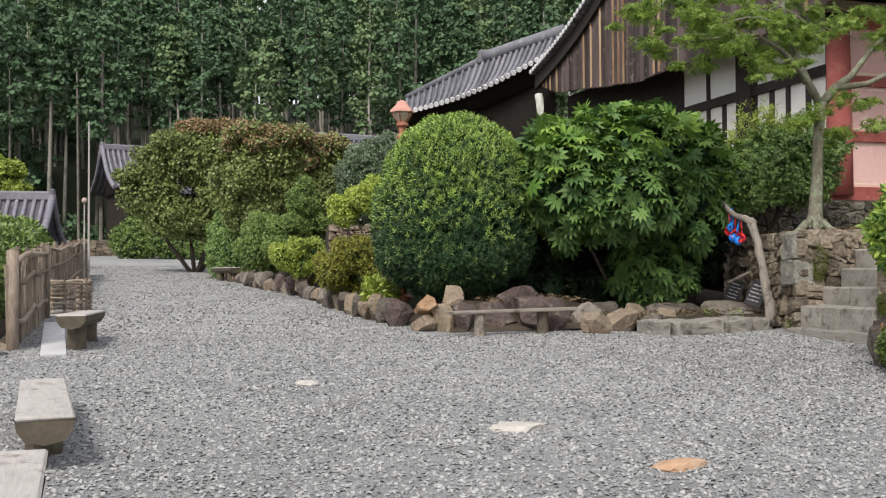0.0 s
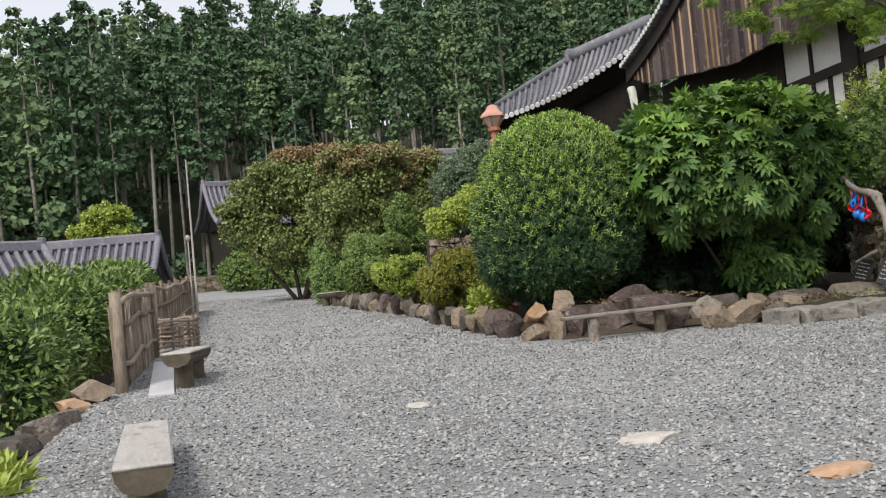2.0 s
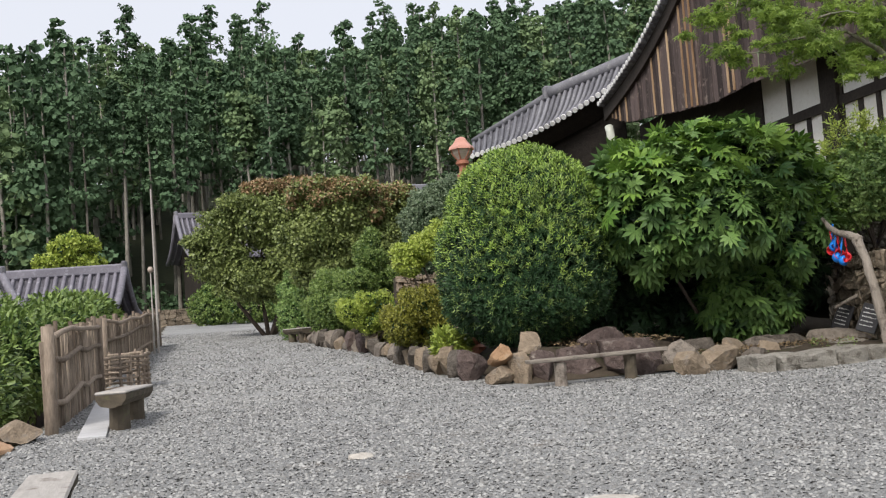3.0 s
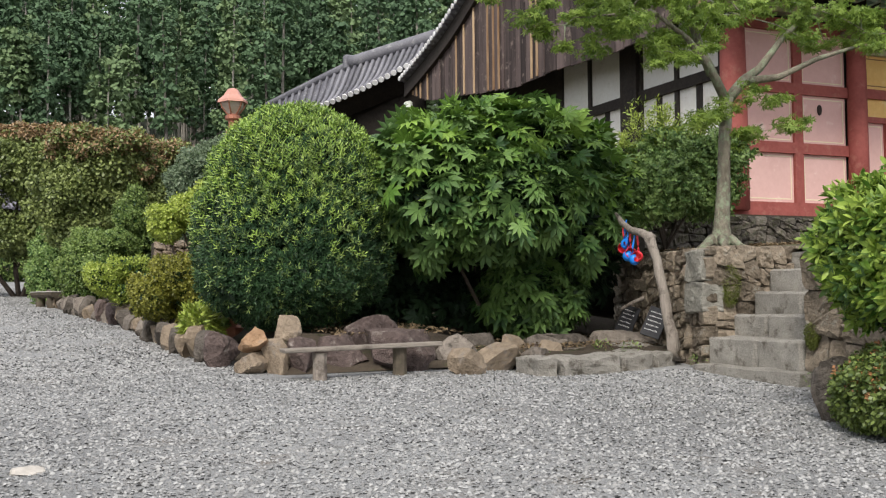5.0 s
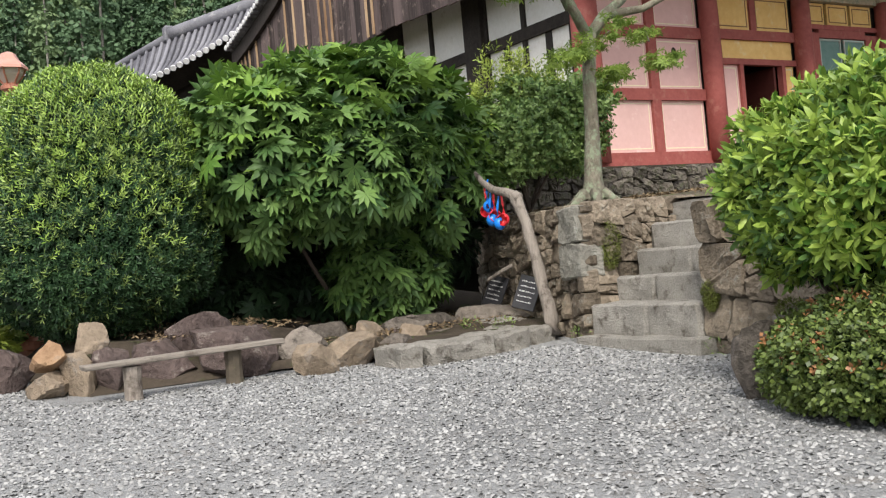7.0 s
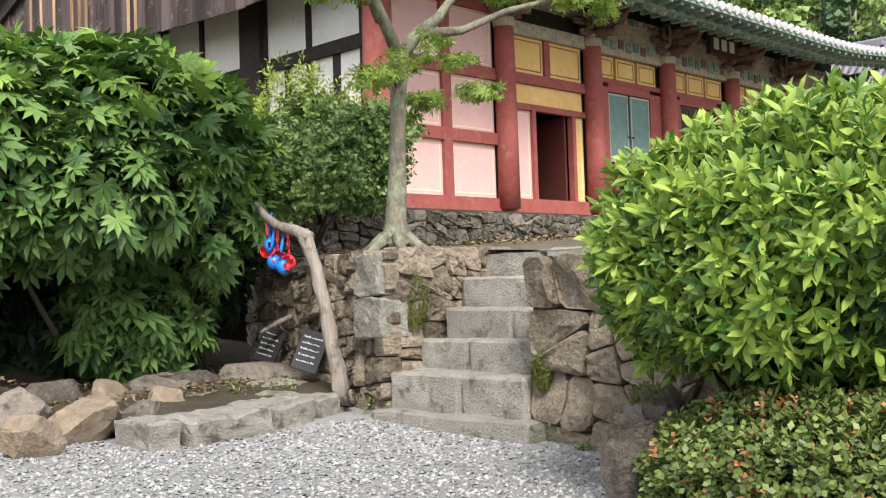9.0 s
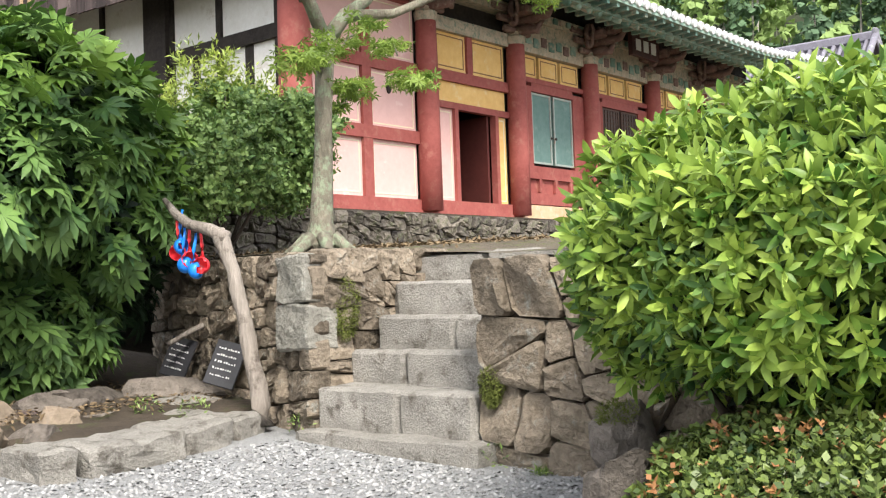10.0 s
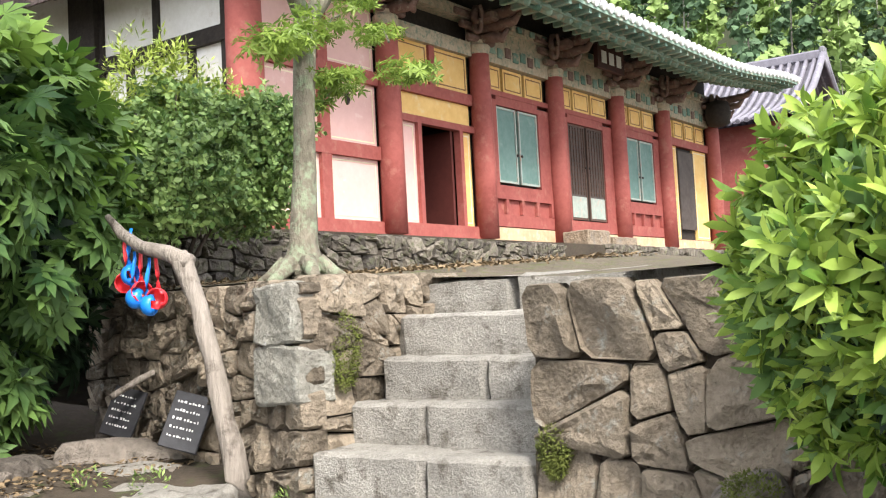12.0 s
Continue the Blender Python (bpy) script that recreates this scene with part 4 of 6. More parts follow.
tiled_slope(hall, H, X0, X1, (RIDGE_Y, RIDGE_Z), (16.75, 6.98), 0.30, eave_lift, TILE)
tiled_slope(hall, H, X0, X1, (RIDGE_Y, RIDGE_Z), (34.2, 8.35), 0.45, lambda x: 0.0, TILE, cap=False)
for i in range(52):
    x = 14.6 + i * 0.37
    lift = float(eave_lift(x))
    a, b = (x - H[0], 0.2, 7.95 + lift * 0.6), (x - H[0], -1.75, 6.75 + lift)
    part("rafter", tube(bmesh.new(), [a, b], [0.075, 0.07], 8), DANCHEONG, hall, smooth=True)
    part("flying_rafter", box(bmesh.new(), (x - 0.05 - H[0], -2.15, 6.82 + lift), (x + 0.05 - H[0], -1.2, 6.94 + lift)), DANCHEONG, hall)
bm = bmesh.new()
xs = np.linspace(X0, X1, 30)
for (ya, za), (yb, zb) in (((-2.2, 6.9), (-2.05, 7.04)), ((-1.8, 6.79), (-1.7, 6.86))):
    lo = [bm.verts.new((x - H[0], ya, za + float(eave_lift(x)))) for x in xs]
    hi = [bm.verts.new((x - H[0], ya, zb + float(eave_lift(x)))) for x in xs]
    lo2 = [bm.verts.new((x - H[0], yb, za + float(eave_lift(x)))) for x in xs]
    for k in range(29):
        bm.faces.new((lo[k], lo[k + 1], hi[k + 1], hi[k]))
        bm.faces.new((lo2[k], lo2[k + 1], lo[k + 1], lo[k]))
part("eave_board", bm, DANCHEONG, hall, "faded green eave boards")
# side wall: white plaster between black posts, with the gable boarding above
SX = 15.3
hp("side_core", SX + 0.06, FY + 0.2, 2.3, SX + 0.3, 34.0, 7.6, DARKTIMBER)
YS = [19.38, 20.86, 22.2, 22.9, 24.38, 25.75]
for y0, y1 in zip(YS, YS[1:]):
    if y1 - y0 < 0.8:
        continue
    hp("plaster_panel", SX - 0.01, y0 + 0.06, 5.87, SX + 0.07, y1 - 0.06, 7.4, PLASTER)
    if y0 > 24:
        hp("plaster_panel", SX - 0.01, y0 + 0.06, 3.3, SX + 0.07, y1 - 0.06, 5.65, PLASTER)
        continue
    mid = (y0 + y1) / 2
    for a, b in ((y0 + 0.06, mid - 0.1), (mid + 0.1, y1 - 0.06)):
        hp("plaster_panel", SX - 0.01, a, 3.3, SX + 0.07, b, 5.65, PLASTER)
    hp("stud", SX - 0.03, mid - 0.1, 3.3, SX + 0.07, mid + 0.1, 5.65, DARKTIMBER)
for i, y in enumerate(YS):
    w = 0.06
    hp("post", SX - 0.07, y - w, 2.6, SX + 0.08, y + w, 7.7, DARKTIMBER)
hp("side_beam", SX - 0.1, FY + 0.3, 5.65, SX + 0.06, 34, 5.88, DARKTIMBER)
hp("main_post", SX - 0.16, 22.22, 2.4, SX + 0.08, 22.88, 7.7, DARKTIMBER)
hp("side_foot", SX - 0.2, FY + 0.1, 2.2, SX + 0.06, 30, 2.95, RENDERWALL, label="ochre rendered plinth of stones")
GX0 = 14.3
rng = random.Random(21)
y = 17.6
while y < 33.4:
    w = rng.uniform(0.26, 0.36)
    s = y + w / 2
    if s < RIDGE_Y:
        t = (RIDGE_Y - s) / (RIDGE_Y - 16.75)
        top = slope_pt(t, 0, RIDGE_Y, RIDGE_Z, 16.75, 7.18)[1] - 0.3
    else:
        t = (s - RIDGE_Y) / (34.2 - RIDGE_Y)
        top = slope_pt(t, 0, RIDGE_Y, RIDGE_Z, 34.2, 8.35)[1] - 0.3
    low = float(np.interp(s, [17.5, 21.5, 24.4, 26.5, 28.5, 32.5, 33.5], [6.9, 6.6, 6.75, 6.72, 6.95, 7.45, 7.8])) + rng.uniform(-0.01, 0.02)
    if top - low > 0.1:
        hp("gable_board", GX0 + rng.uniform(0, 0.015), y, low, GX0 + 0.05, y + w - 0.012, top, BOARD)
        if rng.random() < 0.3:
            hp("gable_batten", GX0 - 0.035, y + w - 0.04, low + 0.04, GX0 + 0.0, y + w + 0.03, top, BATTEN if rng.random() < 0.75 else BOARD)
    y += w
for side, (ye, ze) in (("front", (16.75, 7.18)), ("back", (34.2, 8.35))):
    pts = [slope_pt(s, 0, RIDGE_Y, RIDGE_Z, ye, ze) for s in np.linspace(0, 1, 10)]
    bm = bmesh.new()
    lo = [bm.verts.new((GX0 - 0.12 - H[0], a - H[1], b - 0.5)) for a, b in pts]
    hi = [bm.verts.new((GX0 - 0.12 - H[0], a - H[1], b - 0.05)) for a, b in pts]
    lo2 = [bm.verts.new((GX0 + 0.0 - H[0], a - H[1], b - 0.5)) for a, b in pts]
    hi2 = [bm.verts.new((GX0 + 0.0 - H[0], a - H[1], b - 0.05)) for a, b in pts]
    for k in range(9):
        for q in ((lo[k], lo[k + 1], hi[k + 1], hi[k]), (lo2[k], hi2[k], hi2[k + 1], lo2[k + 1]), (lo[k], lo2[k], lo2[k + 1], lo[k + 1]), (hi[k], hi[k + 1], hi2[k + 1], hi2[k])):
            bm.faces.new(q)
    part("verge_board", bm, DARKTIMBER, hall)
    for k in range(36):
        a, b = slope_pt((k + 0.5) / 36, 0, RIDGE_Y, RIDGE_Z, ye, ze)
        tile = part("verge_tile", tube(bmesh.new(), [(GX0 - 0.32 - H[0], a - H[1], b + 0.06), (GX0 + 0.5 - H[0], a - H[1], b + 0.08)], [0.1, 0.1], 8), TILE, hall, smooth=False)
        part("eave_end_tile", tube(bmesh.new(), [(GX0 - 0.35 - H[0], a - H[1], b + 0.06), (GX0 - 0.315 - H[0], a - H[1], b + 0.06)], [0.075, 0.085], 8), LIME, tile)
part("ridge", box(bmesh.new(), (X0 - H[0], RIDGE_Y - 0.25 - H[1], RIDGE_Z - 0.05), (X1 - H[0], RIDGE_Y + 0.25 - H[1], RIDGE_Z + 0.5), bevel=0.08), TILE, hall)


# ---- planting ----
yew = thing("yew_bush", "large clipped round yew with pale new growth on its crown", "bush", at=(5.65, 16.0, 0.85))
YL = [((5.5, 16.0, 2.1), (1.22, 1.2, 1.25)), ((5.6, 16.0, 2.65), (1.14, 1.12, 1.12)), ((5.45, 16.0, 1.6), (1.13, 1.15, 0.62)), ((6.3, 16.0, 1.75), (0.5, 0.8, 0.55))]
YL = [((c[0] - 5.65, c[1] - 16.0, c[2] - 0.85), r) for c, r in YL]
foliage("crown", 31, 20000, YL, SPRIG, 0.105, YEW_AND_SHADE, yew, depth=0.16, floor=0.12, roughen=0.035, spread=0.4, lift=0.4)
# inner leaves coloured near-black for the shade within the yew
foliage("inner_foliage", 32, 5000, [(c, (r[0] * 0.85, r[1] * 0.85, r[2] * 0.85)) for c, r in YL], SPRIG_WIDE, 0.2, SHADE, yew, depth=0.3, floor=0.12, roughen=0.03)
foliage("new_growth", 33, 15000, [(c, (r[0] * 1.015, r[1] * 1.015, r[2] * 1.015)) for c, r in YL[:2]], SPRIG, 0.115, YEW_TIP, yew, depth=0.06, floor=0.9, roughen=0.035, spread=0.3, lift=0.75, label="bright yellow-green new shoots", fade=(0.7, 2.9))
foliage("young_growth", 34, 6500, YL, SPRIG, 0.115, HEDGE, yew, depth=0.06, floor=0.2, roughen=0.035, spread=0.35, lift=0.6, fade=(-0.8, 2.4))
stems("stem", 3, (0, 0.1, -0.5), [(-0.5, 0, 0.7), (0.5, 0.2, 0.8), (0.1, -0.3, 0.9), (0, 0.4, 1.2)], 0.06, BARK_DARK, yew)

fatsia = thing("fatsia_bush", "big fatsia shrub with glossy hand-shaped leaves", "bush", at=(8.5, 15.6, 0.85))
FL = [((8.6, 15.75, 2.95), (1.75, 1.15, 1.08)), ((7.35, 15.5, 2.75), (0.95, 0.95, 0.95)), ((9.5, 15.7, 2.7), (0.8, 0.9, 1.05)), ((8.2, 15.3, 2.6), (1.3, 0.95, 0.7)), ((9.05, 15.85, 1.3), (0.75, 0.5, 0.62))]
FL = [((c[0] - 8.5, c[1] - 15.6, c[2] - 0.85), r) for c, r in FL]
foliage("crown", 41, 2500, FL[:4], PALM, 0.215, FATSIA, fatsia, depth=0.28, floor=0.85, roughen=0.14, spread=0.4, droop=0.25, face=0.9, out=0.55)
foliage("low_foliage", 46, 420, FL[4:], PALM, 0.23, FATSIA, fatsia, depth=0.3, floor=-0.15, roughen=0.1, spread=0.4, droop=0.3, face=0.9, out=0.55)
# shade inside the crown is put into these leaves' near-black colour
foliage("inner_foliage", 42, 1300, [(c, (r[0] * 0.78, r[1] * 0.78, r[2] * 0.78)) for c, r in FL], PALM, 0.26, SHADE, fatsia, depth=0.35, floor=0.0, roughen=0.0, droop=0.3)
# brighter leaves paint the light falling on the top, thinning downwards
foliage("top_leaves", 43, 1100, FL[:3], PALM, 0.225, FATSIA_LIT_TOP, fatsia, depth=0.1, floor=1.2, roughen=0.14, spread=0.4, droop=0.2, face=0.9, out=0.6, fade=(1.3, 2.8))
# added near-black leaves: paint the shaded hollow, block light from behind
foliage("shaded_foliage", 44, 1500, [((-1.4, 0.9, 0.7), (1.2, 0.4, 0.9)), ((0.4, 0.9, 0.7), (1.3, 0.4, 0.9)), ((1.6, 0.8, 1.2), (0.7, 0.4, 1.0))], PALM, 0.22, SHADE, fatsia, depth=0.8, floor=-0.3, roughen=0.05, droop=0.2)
stems("stem", 4, (0.3, 0.8, -0.3), [(-1, 0, 1.4), (0.9, 0.1, 1.5), (0.2, -0.4, 1.5), (-0.4, 0.3, 2.0), (0.5, 0.3, 2.1)], 0.04, BARK_DARK, fatsia)

osm = thing("loose_shrub", "loose fine-leaved evergreen shrub on the upper court", "bush", at=(11.5, 16.0, 2.0))
rng_o = random.Random(8)
OL = [((rng_o.uniform(-0.85, 0.95), rng_o.uniform(-0.5, 0.4), rng_o.uniform(0.55, 1.75)), (rng_o.uniform(0.28, 0.45), 0.35, rng_o.uniform(0.25, 0.45))) for _ in range(20)]
OT = [((x, 0.0, z), (0.16, 0.16, 0.3)) for x, z in ((-0.5, 1.9), (-0.1, 2.0), (0.25, 1.75), (0.6, 1.7), (0.0, 1.6), (-0.75, 1.55))]
foliage("crown", 51, 6500, OL, SPRIG_WIDE, 0.13, OSMAN, osm, depth=0.9, roughen=0.08, spread=0.6, lift=0.4)
foliage("new_growth", 52, 200, OT, SPRIG, 0.16, HEDGE_LIME, osm, depth=0.9, roughen=0.05, spread=0.3, lift=0.9)
stems("stem", 5, (0, 0.1, 0), [(-0.5, 0, 1.5), (0.5, 0, 1.4), (0.1, 0.2, 1.9), (-0.2, -0.2, 1.7), (0.7, -0.1, 1.2)], 0.025, BARK_DARK, osm)

AC = (9.4, 8.7)
aucuba = thing("aucuba_bush", "dense aucuba bush with bright pointed green leaves", "bush", at=(9.4, 8.7, 0.4))
AL = [((0.06, 0, 1.25), (1.31, 1.31, 0.84)), ((-0.3, 0.24, 1.25), (0.95, 0.98, 0.62)), ((0.25, -0.6, 1.22), (1.2, 1.1, 0.82)), ((0.32, -0.35, 1.58), (0.85, 0.85, 0.56))]
foliage("crown", 61, 5600, AL, ROSETTE, 0.122, AUCUBA, aucuba, depth=0.2, floor=0.66, roughen=0.1, spread=0.45, lift=0.12, face=0.5, out=1.0)
# shade under the crown painted by a darker green on these lower leaves
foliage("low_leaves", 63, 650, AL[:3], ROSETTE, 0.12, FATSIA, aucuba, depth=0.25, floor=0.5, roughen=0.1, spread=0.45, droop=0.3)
# near-black leaf colour stands in for shade between the outer leaves
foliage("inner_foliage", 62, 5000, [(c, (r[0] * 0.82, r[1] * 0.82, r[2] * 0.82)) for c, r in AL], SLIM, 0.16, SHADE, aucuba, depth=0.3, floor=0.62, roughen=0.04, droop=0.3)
stems("stem", 6, (0, 0.1, -0.2), [(-0.9, 0.5, 0.9), (-0.7, -0.2, 0.9), (-0.3, 0.6, 1.2), (0.4, 0.3, 1.3), (-0.8, 0.1, 1.3), (-0.5, 0.8, 0.8)], 0.035, BARK_DARK, aucuba)

azalea = thing("azalea_bush", "low clipped azalea with dry tips and pink flowers", "bush", at=(8.85, 8.4, 0.25))
ZL = [((0, 0, 0.25), (0.95, 1.05, 0.45)), ((0.1, -0.5, 0.25), (0.9, 0.9, 0.42))]
foliage("crown", 71, 9000, ZL, SPRIG_WIDE, 0.085, AZALEA, azalea, depth=0.15, floor=0.0, roughen=0.03, spread=0.6, lift=0.5)
# dark yew green stands in for shade inside the azalea
foliage("inner_foliage", 72, 3000, [(c, (r[0] * 0.85, r[1] * 0.85, r[2] * 0.85)) for c, r in ZL], SPRIG_WIDE, 0.1, YEW_AND_SHADE, azalea, depth=0.3, floor=-0.05, roughen=0.02)
foliage("dry_foliage", 73, 700, ZL, SPRIG_WIDE, 0.075, AZALEA_DRY, azalea, depth=0.05, floor=0.25, roughen=0.03, spread=0.5, lift=0.7)
for k, p in enumerate(((-0.55, 0.35, 0.52), (-0.86, 0.2, 0.36), (-0.7, -0.35, 0.5))):
    v, f = stamp(LEAF, np.repeat(np.array([p]), 6, 0), np.array([[math.cos(a), math.sin(a), 0.6] for a in np.arange(6) * 1.05]), np.tile([[0, 0, 1.0]], (6, 1)), np.full(6, 0.05))
    raw_mesh("flower", v, f, FLOWER, azalea)

# maple on the upper court
maple = thing("maple_tree", "slender maple with lichen-grey leaning trunk and airy green crown", "tree", at=(10.85, 13.92, 1.9))
M0 = Vector((10.85, 13.92, 1.9))


def limb(pts, radii):
    part("trunk" if radii[0] > 0.11 else "limb", tube(bmesh.new(), [Vector(p) - M0 for p in pts], radii, 10), BARK, maple, smooth=True)


limb([(10.85, 13.92, 1.8), (10.85, 13.92, 1.98), (10.87, 13.92, 2.2), (10.9, 13.9, 2.8), (10.92, 13.9, 3.3), (10.98, 13.9, 3.95)], [0.25, 0.16, 0.11, 0.088, 0.084, 0.092])
limb([(10.97, 13.9, 3.9), (10.8, 13.9, 4.2), (10.6, 13.85, 4.4), (10.2, 13.7, 4.65), (9.5, 13.5, 4.9)], [0.07, 0.062, 0.055, 0.038, 0.018])
limb([(10.75, 13.9, 4.25), (10.6, 13.95, 4.6), (10.45, 14.0, 5.1), (10.3, 14.0, 5.8)], [0.075, 0.06, 0.05, 0.03])
limb([(10.98, 13.9, 3.9), (11.25, 13.9, 4.2), (11.55, 13.9, 4.4), (11.95, 13.9, 4.85), (12.5, 13.9, 5.3)], [0.08, 0.068, 0.055, 0.04, 0.022])
limb([(11.3, 13.9, 4.2), (11.7, 13.7, 4.25), (12.2, 13.5, 4.5), (12.8, 13.3, 4.7)], [0.06, 0.045, 0.035, 0.02])
limb([(9.6, 13.5, 4.85), (9.0, 13.3, 4.75), (8.3, 13.2, 4.6)], [0.03, 0.02, 0.012])
for a in range(6):
    d = Vector((math.cos(a * 1.05), math.sin(a * 1.05), 0))
    limb([Vector((10.85, 13.92, 2.05)) + d * 0.12, Vector((10.85, 13.92, 1.95)) + d * 0.25, Vector((10.85, 13.92, 1.86)) + d * 0.42], [0.07, 0.05, 0.02])
ML = [((8.2, 13.4, 4.55), (0.6, 0.5, 0.22)), ((8.9, 13.3, 4.75), (0.7, 0.6, 0.25)), ((9.4, 13.5, 5.1), (0.9, 0.7, 0.35)), ((8.0, 13.5, 5.2), (0.7, 0.7, 0.25)), ((10.2, 13.8, 5.4), (0.9, 0.8, 0.35)), ((11.3, 13.9, 5.1), (0.8, 0.8, 0.3)), ((12.4, 13.8, 5.3), (0.8, 0.7, 0.35)), ((12.9, 13.4, 4.9), (0.6, 0.6, 0.25)), ((11.45, 13.75, 3.6), (0.3, 0.35, 0.2)), ((11.75, 13.7, 3.85), (0.35, 0.35, 0.2)), ((11.15, 13.7, 3.95), (0.3, 0.3, 0.14)), ((10.55, 13.7, 3.7), (0.22, 0.25, 0.12)), ((10.5, 13.8, 4.75), (0.5, 0.5, 0.22)), ((13.4, 13.6, 5.2), (0.6, 0.6, 0.25)), ((9.6, 13.6, 4.4), (0.4, 0.4, 0.16))]
rng_m = random.Random(80)
sprays = []
for c, r in ML:
    for _ in range(max(4, int(34 * r[0] * r[1]))):
        a, q = rng_m.uniform(0, 6.3), math.sqrt(rng_m.random())
        at = Vector(c) + Vector((math.cos(a) * r[0] * q * 1.15, math.sin(a) * r[1] * q * 1.15, rng_m.uniform(-1, 1) * r[2] * 1.25 - 0.12 * q)) - M0
        w = rng_m.uniform(0.12, 0.26)
        sprays.append((tuple(at), (w, w, rng_m.uniform(0.04, 0.12))))
        if rng_m.random() < 0.3:
            hub = Vector(c) - M0
            part("twig", tube(bmesh.new(), [hub, hub.lerp(at, 0.5) + Vector((0, 0, 0.05)), at], [0.012, 0.008, 0.004], 5), BARK, maple)
foliage("crown", 81, 6500, sprays, STAR, 0.068, MAPLE, maple, depth=1.0, roughen=0.05, spread=1.2, droop=0.2, face=0.6, out=0.6)

# garden shrubs beside the path
def shrub(label, at, lobes, n, size, mat, seed, template=SPRIG_MID, depth=0.35, name="garden_shrub", trunk=True, group="", inner=True, roughen=0.1):
    ob = thing(name, label, "bush", group, at=at)
    foliage("crown", seed, n, lobes, template, size, mat, ob, depth=depth, roughen=roughen, floor=0.02)
    if inner:
        # inner leaves in dark yew green paint the shade within the shrub
        foliage("inner_foliage", seed + 1, n // 5, [(c, (r[0] * 0.8, r[1] * 0.8, r[2] * 0.8)) for c, r in lobes], template, size * 1.2, YEW_AND_SHADE, ob, depth=0.4, roughen=0.05, floor=0.02)
    if trunk:
        stems("stem", seed, (0, 0, -0.15), [tuple(np.array(c) * [0.9, 0.9, 0.9]) for c, r in lobes[:4]], 0.05, BARK_DARK, ob)
    return ob


shrub("low olive-yellow clipped shrub above the rock border", (4.35, 19.0, 0.85), [((-0.2, 0, 0.5), (0.36, 0.4, 0.36)), ((0.15, 0.1, 0.72), (0.42, 0.45, 0.42)), ((0.4, 0, 0.45), (0.3, 0.35, 0.35))], 3600, 0.085, HEDGE_YEL, 101)
shrub("lime-green spreading shrub above the rock border", (4.15, 23.0, 0.95), [((-0.35, 0, 0.75), (0.32, 0.35, 0.22)), ((0.1, 0.1, 0.95), (0.36, 0.35, 0.2)), ((0.4, 0, 0.7), (0.3, 0.35, 0.2)), ((0.0, -0.1, 0.5), (0.25, 0.3, 0.16))], 2600, 0.09, HEDGE_LIME, 103)
az = shrub("small bright azalea trained on a bare crooked stem", (4.85, 19.6, 1.0), [((-0.2, 0, 1.65), (0.42, 0.4, 0.15)), ((0.15, 0, 1.88), (0.4, 0.4, 0.17)), ((-0.38, 0, 1.42), (0.26, 0.28, 0.11)), ((0.3, 0, 1.55), (0.25, 0.28, 0.12))], 2600, 0.085, HEDGE_LIME, 105, inner=False)
shrub("light green layered shrub", (4.45, 26.0, 1.0), [((-0.1, 0, 1.5), (0.55, 0.6, 0.3)), ((0.2, 0, 2.05), (0.42, 0.45, 0.3)), ((0.5, 0.2, 1.55), (0.45, 0.5, 0.28)), ((-0.35, -0.2, 1.0), (0.45, 0.5, 0.28)), ((0.15, -0.2, 0.8), (0.6, 0.5, 0.35)), ((0.25, 0, 2.45), (0.22, 0.25, 0.25))], 6000, 0.1, HEDGE, 107)
shrub("dark rounded shrub beside the path", (3.95, 28.5, 1.05), [((-0.1, 0, 0.85), (0.6, 0.7, 0.8)), ((0.0, 0.2, 1.45), (0.5, 0.55, 0.5))], 4600, 0.11, HEDGE, 109)
shrub("pale grey-green variegated shrub", (5.7, 22.8, 1.2), [((-0.1, 0, 2.2), (0.68, 0.7, 0.85)), ((0.35, 0, 2.5), (0.65, 0.7, 0.75)), ((-0.3, 0, 1.6), (0.5, 0.55, 0.55))], 8000, 0.1, HEDGE_PALE, 111)
shrub("tuft of fresh green leaves at the lamp foot", (4.45, 16.6, 0.75), [((0, 0, 0.15), (0.26, 0.24, 0.22))], 420, 0.15, HEDGE_LIME, 113, template=BLADE, trunk=False, inner=False)
rng_w = random.Random(4)
for k in range(9):
    y = 17.2 + k * 0.85 + rng_w.uniform(-0.2, 0.2)
    w = rng_w.uniform(0.14, 0.26)
    shrub("low leafy groundcover above the border rocks", (float(border_x(y)) + 0.3 + rng_w.uniform(0, 0.3), y, float(yard_z(0, y)) + 0.3), [((0, 0, 0.12), (w, w, w * 0.7))], 260, 0.1, rng_w.choice([HEDGE, HEDGE_LIME, HEDGE_YEL]), 160 + k * 2, template=LEAF, trunk=False, inner=False, name="groundcover", group="groundcover tufts")


